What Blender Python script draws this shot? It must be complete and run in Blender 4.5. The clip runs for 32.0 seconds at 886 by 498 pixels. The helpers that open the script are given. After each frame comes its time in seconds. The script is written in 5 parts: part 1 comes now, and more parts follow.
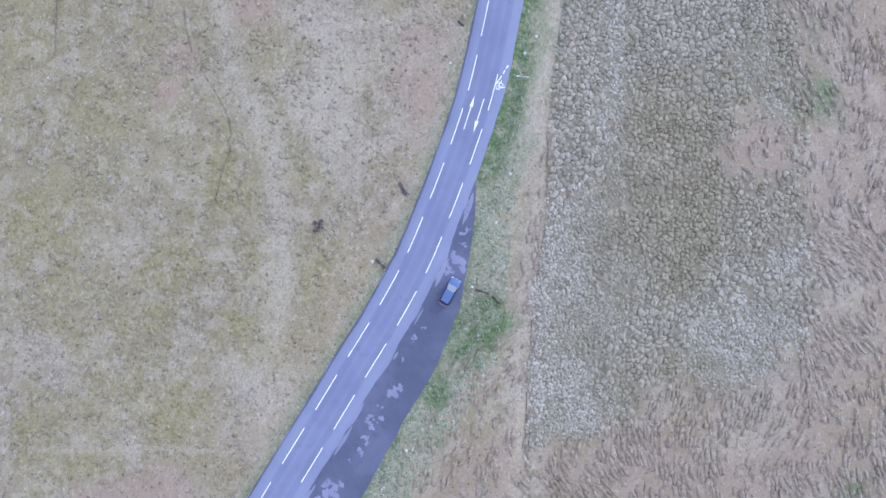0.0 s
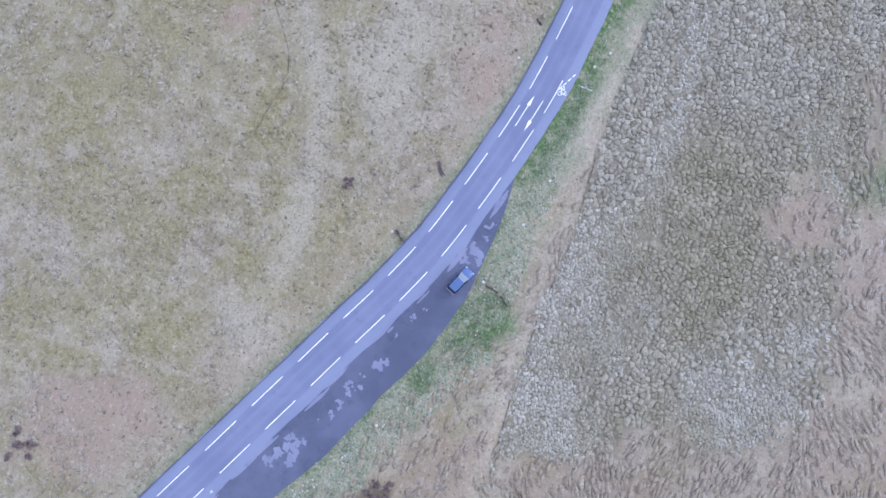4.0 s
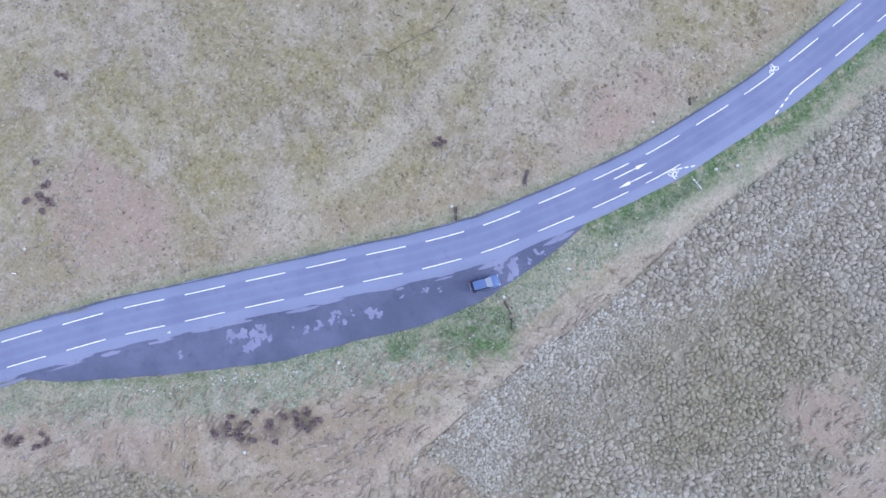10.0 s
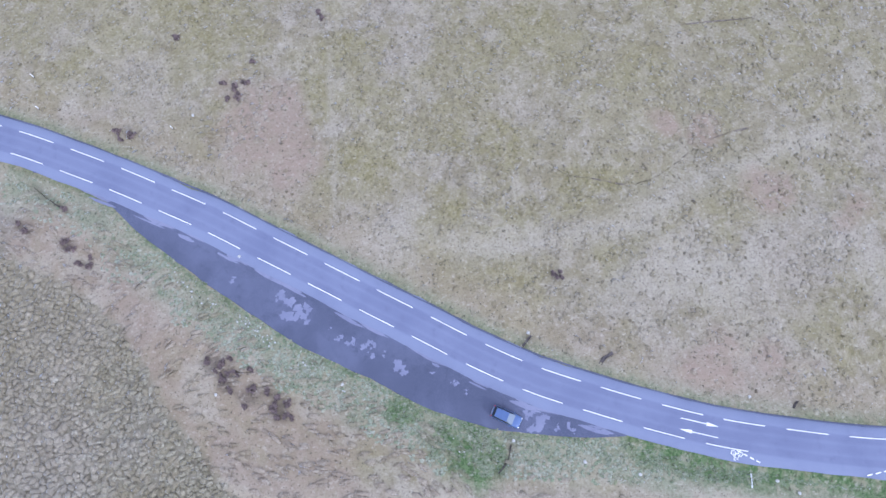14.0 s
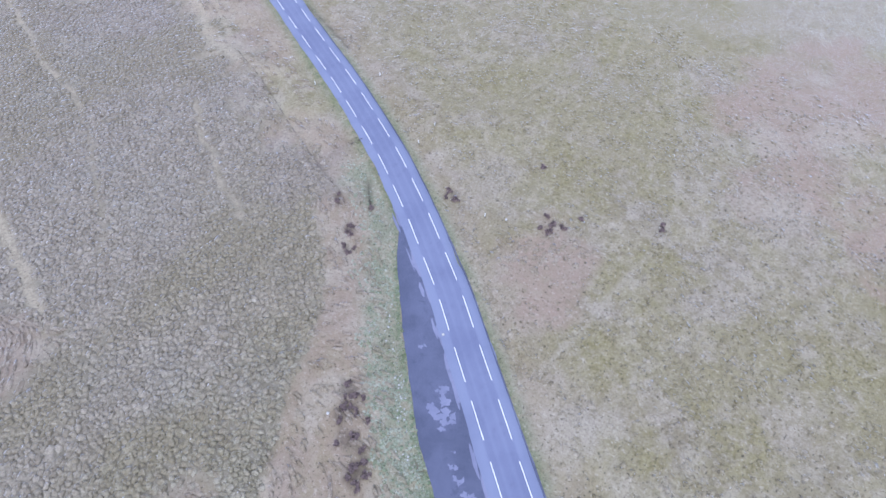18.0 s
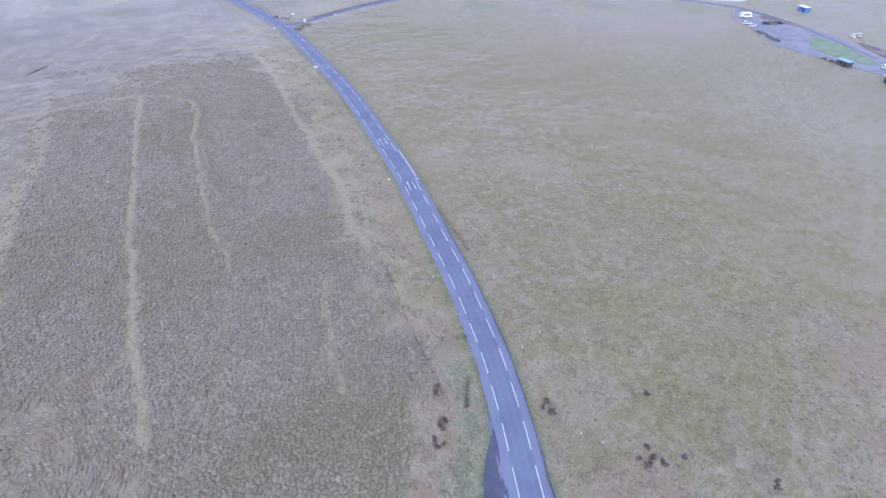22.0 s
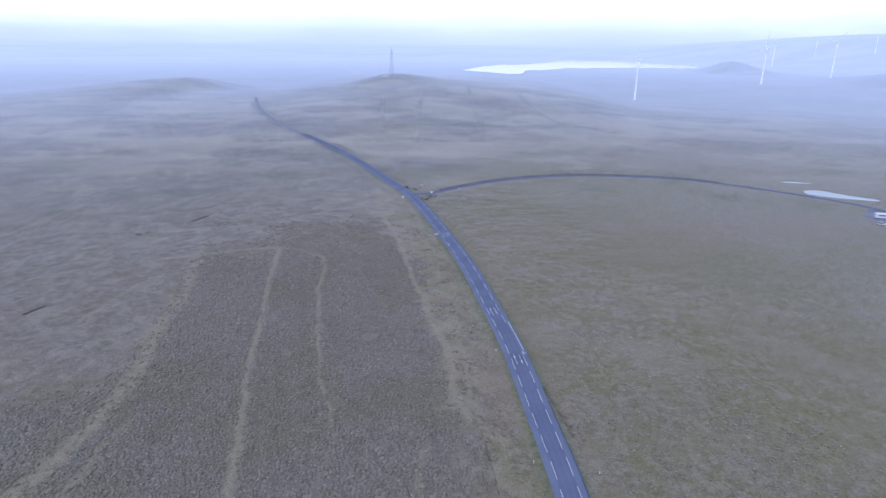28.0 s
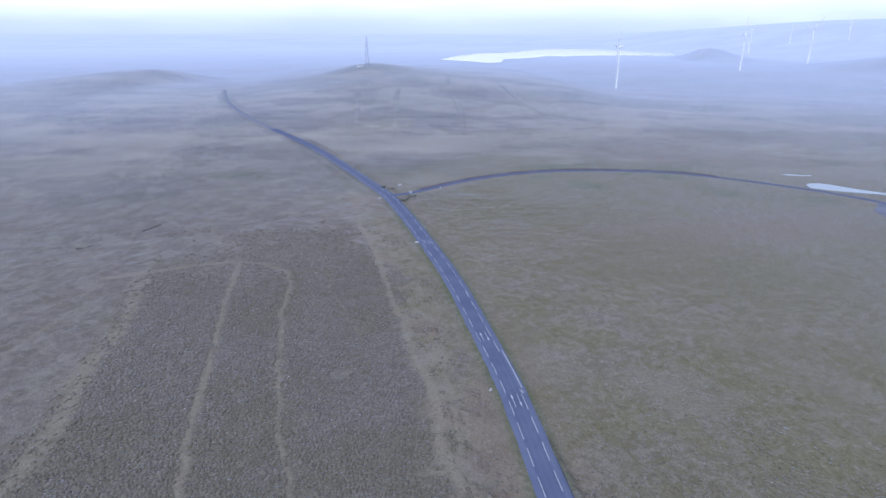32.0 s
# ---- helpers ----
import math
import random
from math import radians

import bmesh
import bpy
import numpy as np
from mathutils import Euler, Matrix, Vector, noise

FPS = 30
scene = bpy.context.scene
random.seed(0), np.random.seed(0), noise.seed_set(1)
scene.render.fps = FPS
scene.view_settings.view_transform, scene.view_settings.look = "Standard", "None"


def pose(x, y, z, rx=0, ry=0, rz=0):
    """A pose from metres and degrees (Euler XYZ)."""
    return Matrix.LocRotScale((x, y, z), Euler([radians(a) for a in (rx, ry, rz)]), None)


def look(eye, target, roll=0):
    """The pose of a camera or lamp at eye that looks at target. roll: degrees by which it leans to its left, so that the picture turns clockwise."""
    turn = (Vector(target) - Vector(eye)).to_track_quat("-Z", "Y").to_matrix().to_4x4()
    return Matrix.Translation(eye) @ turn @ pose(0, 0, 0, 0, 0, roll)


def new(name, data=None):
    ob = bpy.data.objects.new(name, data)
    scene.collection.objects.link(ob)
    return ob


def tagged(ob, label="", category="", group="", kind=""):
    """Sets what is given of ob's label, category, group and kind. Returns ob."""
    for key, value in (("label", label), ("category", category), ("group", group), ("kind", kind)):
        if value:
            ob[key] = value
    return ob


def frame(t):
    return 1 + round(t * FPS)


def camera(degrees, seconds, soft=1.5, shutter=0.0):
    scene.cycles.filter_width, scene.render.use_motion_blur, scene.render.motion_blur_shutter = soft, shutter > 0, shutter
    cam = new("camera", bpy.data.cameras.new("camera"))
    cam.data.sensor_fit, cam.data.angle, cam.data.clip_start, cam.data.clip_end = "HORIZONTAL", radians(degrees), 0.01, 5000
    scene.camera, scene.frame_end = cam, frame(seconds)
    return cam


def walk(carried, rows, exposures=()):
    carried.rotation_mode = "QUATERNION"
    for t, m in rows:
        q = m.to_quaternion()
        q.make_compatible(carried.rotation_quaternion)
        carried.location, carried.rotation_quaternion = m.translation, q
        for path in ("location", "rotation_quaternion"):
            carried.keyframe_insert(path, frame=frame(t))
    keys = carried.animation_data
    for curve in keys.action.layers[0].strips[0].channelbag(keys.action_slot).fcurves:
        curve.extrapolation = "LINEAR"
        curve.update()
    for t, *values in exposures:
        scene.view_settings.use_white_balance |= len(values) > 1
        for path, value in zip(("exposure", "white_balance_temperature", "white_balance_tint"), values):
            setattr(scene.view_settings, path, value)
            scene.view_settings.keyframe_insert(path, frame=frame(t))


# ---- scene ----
# A moorland road seen from a slowly turning, then rising gaze from the air.

cam = camera(73.68, 32.0, soft=1.5)
# seconds, x, y, z, tilt, lean, turn
PATH = [
    (0, -0.01, -7.54, 83.37, 5.00, -0.01, 0.10),
    (0.5, -0.10, -8.11, 82.99, 4.97, -0.06, 0.02),
    (1, -0.21, -8.43, 82.63, 5.11, -0.08, 0.08),
    (1.5, -0.35, -8.78, 82.38, 5.26, -0.12, 2.02),
    (2, -0.53, -9.20, 82.17, 5.39, -0.16, 4.64),
    (2.5, -0.66, -9.68, 82.04, 5.48, -0.30, 7.74),
    (3, -0.75, -10.10, 81.98, 5.63, -0.28, 9.84),
    (3.5, -0.64, -10.44, 81.90, 5.72, -0.22, 12.24),
    (4, -0.41, -10.68, 81.82, 5.82, -0.06, 14.85),
    (4.5, -0.17, -10.89, 81.73, 5.86, 0.10, 18.66),
    (6.5, -0.09, -11.54, 81.44, 5.95, 0.25, 30.72),
    (7, -0.17, -11.88, 81.30, 6.03, 0.14, 32.91),
    (7.5, -0.18, -12.26, 81.25, 6.20, 0.03, 34.32),
    (8, 0.02, -12.54, 81.30, 6.37, 0.06, 35.75),
    (8.5, 0.34, -12.72, 81.25, 6.50, 0.22, 37.78),
    (9, 0.58, -12.93, 81.22, 6.61, 0.30, 40.31),
    (9.5, 0.67, -13.21, 81.25, 6.68, 0.30, 43.42),
    (10, 0.72, -13.42, 81.29, 6.71, 0.27, 46.32),
    (10.5, 0.80, -13.56, 81.34, 6.71, 0.29, 49.79),
    (11, 0.82, -13.73, 81.34, 6.68, 0.25, 53.09),
    (11.5, 0.86, -13.72, 81.32, 6.58, 0.29, 56.96),
    (12, 0.61, -13.48, 81.36, 6.59, 0.36, 60.18),
    (12.5, 0.02, -13.34, 81.40, 7.89, 0.32, 64.38),
    (13, -0.72, -13.41, 81.61, 10.08, 0.27, 70.15),
    (13.5, -1.55, -13.95, 81.98, 11.90, 0.04, 76.64),
    (14, -2.37, -14.98, 82.40, 14.01, -0.32, 85.45),
    (14.5, -2.87, -16.28, 82.71, 15.89, -0.61, 94.31),
    (15, -2.75, -17.26, 82.75, 17.95, -0.58, 104.27),
    (15.5, -1.90, -17.45, 82.24, 20.03, -0.16, 113.55),
    (17.5, 3.55, -13.71, 76.86, 30.49, 0.88, 130.68),
    (18, 4.72, -13.35, 76.17, 36.27, 0.73, 133.57),
    (18.5, 5.38, -13.49, 76.18, 41.54, 0.58, 135.50),
    (19, 5.52, -14.03, 76.76, 46.26, 0.42, 136.65),
    (19.5, 5.52, -14.24, 77.58, 51.38, 0.39, 137.75),
    (20, 5.64, -14.20, 78.30, 54.55, 0.57, 138.50),
    (20.5, 5.90, -14.12, 78.74, 55.19, 0.56, 139.19),
    (21, 6.22, -14.09, 79.01, 55.12, 0.55, 141.03),
    (21.5, 6.65, -13.95, 79.34, 54.98, 0.46, 143.71),
    (22, 7.19, -13.95, 79.65, 54.78, 0.30, 146.11),
    (22.5, 7.66, -14.05, 79.95, 54.59, 0.11, 148.54),
    (23, 7.99, -13.99, 80.40, 54.86, -0.04, 150.30),
    (23.5, 8.02, -14.20, 81.00, 57.25, -0.13, 151.71),
    (24, 8.32, -14.39, 81.62, 63.43, -0.01, 152.67),
    (24.5, 8.54, -14.69, 82.10, 67.04, -0.03, 153.58),
    (25, 8.67, -14.75, 82.46, 68.54, -0.05, 154.50),
    (25.5, 8.73, -14.44, 82.63, 70.03, -0.02, 155.29),
    (26, 8.83, -14.09, 82.57, 70.83, -0.09, 155.91),
    (26.5, 9.01, -14.14, 82.47, 70.74, -0.28, 156.47),
    (28.5, 8.60, -16.18, 82.43, 70.10, -0.62, 157.69),
    (29, 7.92, -17.88, 82.37, 69.84, -0.61, 157.78),
    (29.5, 6.89, -20.65, 82.27, 69.55, -0.66, 157.75),
    (30, 5.69, -24.13, 82.05, 69.40, -0.67, 157.43),
    (30.5, 4.12, -27.87, 81.72, 69.29, -0.59, 156.71),
    (31, 2.36, -31.92, 81.36, 69.25, -0.55, 156.08),
    (31.5, 0.44, -36.09, 80.99, 69.31, -0.35, 155.64),
    (32, -1.48, -40.33, 80.57, 69.38, -0.23, 155.41),
]
EXPOSURES = [(0.0, 1.05, 5270, 15), (12.0, 1.08, 5270, 15), (18.0, 1.1, 5300, 15.5), (20.0, 0.95, 5280, 15.5), (21.0, 0.82, 5270, 15.5), (22.0, 0.8, 5260, 16), (24.0, 0.8, 5250, 16), (25.0, 0.45, 5130, 15), (27.0, 0.06, 5130, 14.5), (29.0, -0.08, 5130, 14.5), (32.0, -0.05, 5130, 14.5)]
walk(cam, [(t, pose(x, y, z, rx, ry, rz)) for t, x, y, z, rx, ry, rz in PATH], EXPOSURES)

# ---- world and sun: a bright overcast sky ----
world = bpy.data.worlds.new("overcast_sky")
scene.world = world
world.use_nodes = True
wn, wl = world.node_tree.nodes, world.node_tree.links
wn.clear()
w_out = wn.new("ShaderNodeOutputWorld")
w_bg = wn.new("ShaderNodeBackground")
w_sky = wn.new("ShaderNodeTexSky")
w_sky.sky_type, w_sky.sun_disc = "NISHITA", False
w_sky.sun_elevation, w_sky.sun_rotation = radians(32), radians(50)
w_sky.air_density, w_sky.dust_density = 1.2, 3.0
w_co = wn.new("ShaderNodeTexCoord")
w_sep = wn.new("ShaderNodeSeparateXYZ")
w_noise = wn.new("ShaderNodeTexNoise")
w_noise.inputs["Scale"].default_value = 3.0
w_noise.inputs["Detail"].default_value = 4.0
w_map = wn.new("ShaderNodeMapping")
w_map.inputs["Scale"].default_value = (1, 1, 5)
w_add = wn.new("ShaderNodeMath")
w_add.operation = "MULTIPLY_ADD"
w_add.inputs[1].default_value = 0.05
w_ramp = wn.new("ShaderNodeValToRGB")
e = w_ramp.color_ramp.elements
e[0].position, e[0].color = 0.0, (9.0, 9.6, 12.0, 1)
e[1].position, e[1].color = 0.2, (9.9, 10.1, 11.0, 1)
e.new(0.03).color = (11.6, 12.0, 14.2, 1)
e.new(0.05).color = (15.0, 15.2, 17.0, 1)
e.new(0.075).color = (20.8, 19.8, 20.4, 1)
e.new(0.13).color = (17.2, 16.6, 17.6, 1)
w_mix = wn.new("ShaderNodeMix")
w_mix.data_type = "RGBA"
w_mix.inputs[0].default_value = 0.85
wl.new(w_co.outputs["Generated"], w_sep.inputs[0])
wl.new(w_co.outputs["Generated"], w_map.inputs[0])
wl.new(w_map.outputs[0], w_noise.inputs["Vector"])
wl.new(w_noise.outputs["Fac"], w_add.inputs[0])
wl.new(w_sep.outputs["Z"], w_add.inputs[2])
wl.new(w_add.outputs[0], w_ramp.inputs[0])
wl.new(w_sky.outputs[0], w_mix.inputs[6])
wl.new(w_ramp.outputs[0], w_mix.inputs[7])
wl.new(w_mix.outputs[2], w_bg.inputs["Color"])
w_bg.inputs["Strength"].default_value = 0.085
wl.new(w_bg.outputs[0], w_out.inputs[0])

sun = new("sun", bpy.data.lights.new("sun", "SUN"))
sun.data.energy, sun.data.angle, sun.data.color = 0.9, radians(16), (1.0, 0.96, 0.9)
sun.matrix_world = look((0, 0, 200), (-61, -51, 150))


# ---- small tools ----
def smooth(a, b, v):
    """0 below a, 1 above b, an S between; numbers or arrays."""
    u = np.clip((v - a) / (b - a), 0, 1)
    return u * u * (3 - 2 * u)


LATTICE = np.random.RandomState(7).rand(256, 256)


def blotch(x, y, size, octaves=4, seed=0):
    """Value noise between 0 and 1 at places x, y (arrays), with blotches of that size in metres."""
    total, weight, gain = 0.0, 0.0, 1.0
    for o in range(octaves):
        u, v = x / size + 37.7 * (seed + o), y / size + 91.3 * (seed + o)
        i, j = np.floor(u).astype(int), np.floor(v).astype(int)
        fu, fv = u - i, v - j
        fu, fv = fu * fu * (3 - 2 * fu), fv * fv * (3 - 2 * fv)
        a, b = LATTICE[i % 256, j % 256], LATTICE[(i + 1) % 256, j % 256]
        c, d = LATTICE[i % 256, (j + 1) % 256], LATTICE[(i + 1) % 256, (j + 1) % 256]
        total = total + gain * ((a * (1 - fu) + b * fu) * (1 - fv) + (c * (1 - fu) + d * fu) * fv)
        weight, gain, size = weight + gain, gain * 0.55, size * 0.47
    return total / weight


def spline(points, step):
    """A smooth line through the points, as an array of places about step metres apart."""
    p = [np.array(q, float) for q in points]
    p = [2 * p[0] - p[1], *p, 2 * p[-1] - p[-2]]
    out = []
    for a, b, c, d in zip(p, p[1:], p[2:], p[3:]):
        n = max(2, int(np.linalg.norm(c - b) / step))
        for k in range(n):
            t = k / n
            out.append(0.5 * (2 * b + (c - a) * t + (2 * a - 5 * b + 4 * c - d) * t * t + (3 * b - a - 3 * c + d) * t**3))
    return np.array(out + [p[-2]])


def far_from(line, x, y):
    """The distance of places x, y (arrays) to a line of points, and on which side (plus: to its left)."""
    best, side = np.full(x.shape, 1e9), np.ones(x.shape)
    for (ax, ay), (bx, by) in zip(line, line[1:]):
        dx, dy = bx - ax, by - ay
        u = np.clip(((x - ax) * dx + (y - ay) * dy) / (dx * dx + dy * dy), 0, 1)
        d = np.hypot(x - ax - u * dx, y - ay - u * dy)
        near = d < best
        best = np.where(near, d, best)
        side = np.where(near, np.sign(dx * (y - ay) - dy * (x - ax)), side)
    return best, side


def near_line(line, x, y, reach=14.0):
    """The distance of places x, y (arrays) to a line, worked out within reach metres of it alone."""
    line = np.asarray(line, float)
    (x0, y0), (x1, y1) = line.min(0) - reach, line.max(0) + reach
    close = (x > x0) & (x < x1) & (y > y0) & (y < y1)
    out = np.full(x.shape, 1e3)
    if close.any():
        out[close] = far_from(line, x[close], y[close])[0]
    return out


def inside(poly, x, y):
    """Whether places x, y (arrays) lie within a polygon."""
    hit = np.zeros(x.shape, bool)
    for (ax, ay), (bx, by) in zip(poly, [*poly[1:], poly[0]]):
        if ay != by:
            hit ^= ((ay > y) != (by > y)) & (x < (bx - ax) * (y - ay) / (by - ay) + ax)
    return hit


def mesh_of(name, verts, faces, material=None, shade=False):
    me = bpy.data.meshes.new(name)
    me.from_pydata([tuple(v) for v in verts], [], [tuple(f) for f in faces])
    if material:
        me.materials.append(material)
    if shade:
        me.polygons.foreach_set("use_smooth", [True] * len(me.polygons))
    me.update()
    return me


def part(name, bm, material, parent, label="", at=None):
    """Links a bmesh as one mesh object under a thing or a part."""
    me = bpy.data.meshes.new(name)
    bm.to_mesh(me)
    bm.free()
    me.materials.append(material)
    ob = new(name, me)
    ob.parent = parent
    if at is not None:
        ob.matrix_basis = at
    if label:
        tagged(ob, label)
    return ob


def thing(name, label, category, at, group="", kind=""):
    ob = new(name)
    ob.empty_display_size = 0.3
    ob.matrix_basis = at
    return tagged(ob, label, category, group, kind)


def box(bm, cx, cy, cz, sx, sy, sz, bevel=0.0):
    made = bmesh.ops.create_cube(bm, size=1.0, matrix=Matrix.LocRotScale((cx, cy, cz), None, (sx, sy, sz)))["verts"]
    if bevel:
        edges = {e for v in made for e in v.link_edges}
        bmesh.ops.bevel(bm, geom=list(edges), offset=bevel, segments=2, affect="EDGES", profile=0.5)


def tube(bm, a, b, r1, r2, n=8):
    a, b = Vector(a), Vector(b)
    turn = (b - a).to_track_quat("Z", "Y").to_matrix().to_4x4()
    bmesh.ops.create_cone(bm, cap_ends=True, segments=n, radius1=r1, radius2=r2, depth=(b - a).length, matrix=Matrix.Translation((a + b) / 2) @ turn)


# ---- materials ----
def material(name, colour, rough=0.8, metal=0.0, vary=0.25, size=2.0, bump=0.0, second=None, spec=0.3):
    """A plain surface with stains at one scale and grain at another."""
    m = bpy.data.materials.new(name)
    m.use_nodes = True
    n, l = m.node_tree.nodes, m.node_tree.links
    bsdf = n["Principled BSDF"]
    bsdf.inputs["Roughness"].default_value, bsdf.inputs["Metallic"].default_value = rough, metal
    bsdf.inputs["Specular IOR Level"].default_value = spec
    co = n.new("ShaderNodeTexCoord")
    big, fine = n.new("ShaderNodeTexNoise"), n.new("ShaderNodeTexNoise")
    big.inputs["Scale"].default_value, fine.inputs["Scale"].default_value = 1 / size, 14 / size
    big.inputs["Detail"].default_value = fine.inputs["Detail"].default_value = 5
    ramp = n.new("ShaderNodeValToRGB")
    other = second or tuple(c * (1 - vary) for c in colour)
    ramp.color_ramp.elements[0].position, ramp.color_ramp.elements[0].color = 0.35, (*other, 1)
    ramp.color_ramp.elements[1].position, ramp.color_ramp.elements[1].color = 0.65, (*colour, 1)
    mix = n.new("ShaderNodeMix")
    mix.data_type, mix.blend_type = "RGBA", "OVERLAY"
    mix.inputs[0].default_value = vary
    for t in (big, fine):
        l.new(co.outputs["Object"], t.inputs["Vector"])
    l.new(big.outputs["Fac"], ramp.inputs[0])
    l.new(ramp.outputs[0], mix.inputs[6])
    l.new(fine.outputs["Fac"], mix.inputs[7])
    l.new(mix.outputs[2], bsdf.inputs["Base Color"])
    if bump:
        b = n.new("ShaderNodeBump")
        b.inputs["Strength"].default_value = bump
        l.new(fine.outputs["Fac"], b.inputs["Height"])
        l.new(b.outputs[0], bsdf.inputs["Normal"])
    return m


class Graph:
    """Short hand for a node tree."""

    def __init__(self, name):
        self.m = bpy.data.materials.new(name)
        self.m.use_nodes = True
        self.n, self.l = self.m.node_tree.nodes, self.m.node_tree.links
        self.bsdf = self.n["Principled BSDF"]
        self.co = self.n.new("ShaderNodeTexCoord").outputs["Object"]

    def put(self, socket, value):
        if isinstance(value, bpy.types.NodeSocket):
            self.l.new(value, socket)
        else:
            socket.default_value = value

    def noise(self, scale, detail=5.0, rough=0.55, stretch=None, distort=0.0):
        t = self.n.new("ShaderNodeTexNoise")
        t.inputs["Scale"].default_value, t.inputs["Detail"].default_value = scale, detail
        t.inputs["Roughness"].default_value, t.inputs["Distortion"].default_value = rough, distort
        where = self.co
        if stretch:
            mp = self.n.new("ShaderNodeMapping")
            mp.inputs["Rotation"].default_value = (0, 0, radians(stretch[0]))
            mp.inputs["Scale"].default_value = (stretch[1], stretch[2], 1)
            self.l.new(self.co, mp.inputs[0])
            where = mp.outputs[0]
        self.l.new(where, t.inputs["Vector"])
        return t.outputs["Fac"]

    def range(self, value, a, b, c=0.0, d=1.0):
        t = self.n.new("ShaderNodeMapRange")
        t.interpolation_type = "SMOOTHSTEP"
        self.l.new(value, t.inputs[0])
        for k, v in enumerate((a, b, c, d)):
            t.inputs[k + 1].default_value = v
        return t.outputs[0]

    def math(self, op, a, b):
        t = self.n.new("ShaderNodeMath")
        t.operation = op
        self.put(t.inputs[0], a), self.put(t.inputs[1], b)
        return t.outputs[0]

    def mix(self, fac, a, b, blend="MIX"):
        t = self.n.new("ShaderNodeMix")
        t.data_type, t.blend_type = "RGBA", blend
        self.put(t.inputs[0], fac)
        for s, v in ((t.inputs[6], a), (t.inputs[7], b)):
            self.put(s, (*v, 1) if isinstance(v, tuple) and len(v) == 3 else v)
        return t.outputs[2]

    def bump(self, height, strength, distance=0.1):
        b = self.n.new("ShaderNodeBump")
        b.inputs["Strength"].default_value, b.inputs["Distance"].default_value = strength, distance
        self.l.new(height, b.inputs["Height"])
        self.l.new(b.outputs[0], self.bsdf.inputs["Normal"])

    def attribute(self, name):
        a = self.n.new("ShaderNodeAttribute")
        a.attribute_name = name
        s = self.n.new("ShaderNodeSeparateColor")
        self.l.new(a.outputs["Color"], s.inputs[0])
        self.alpha = a.outputs["Alpha"]
        return s.outputs


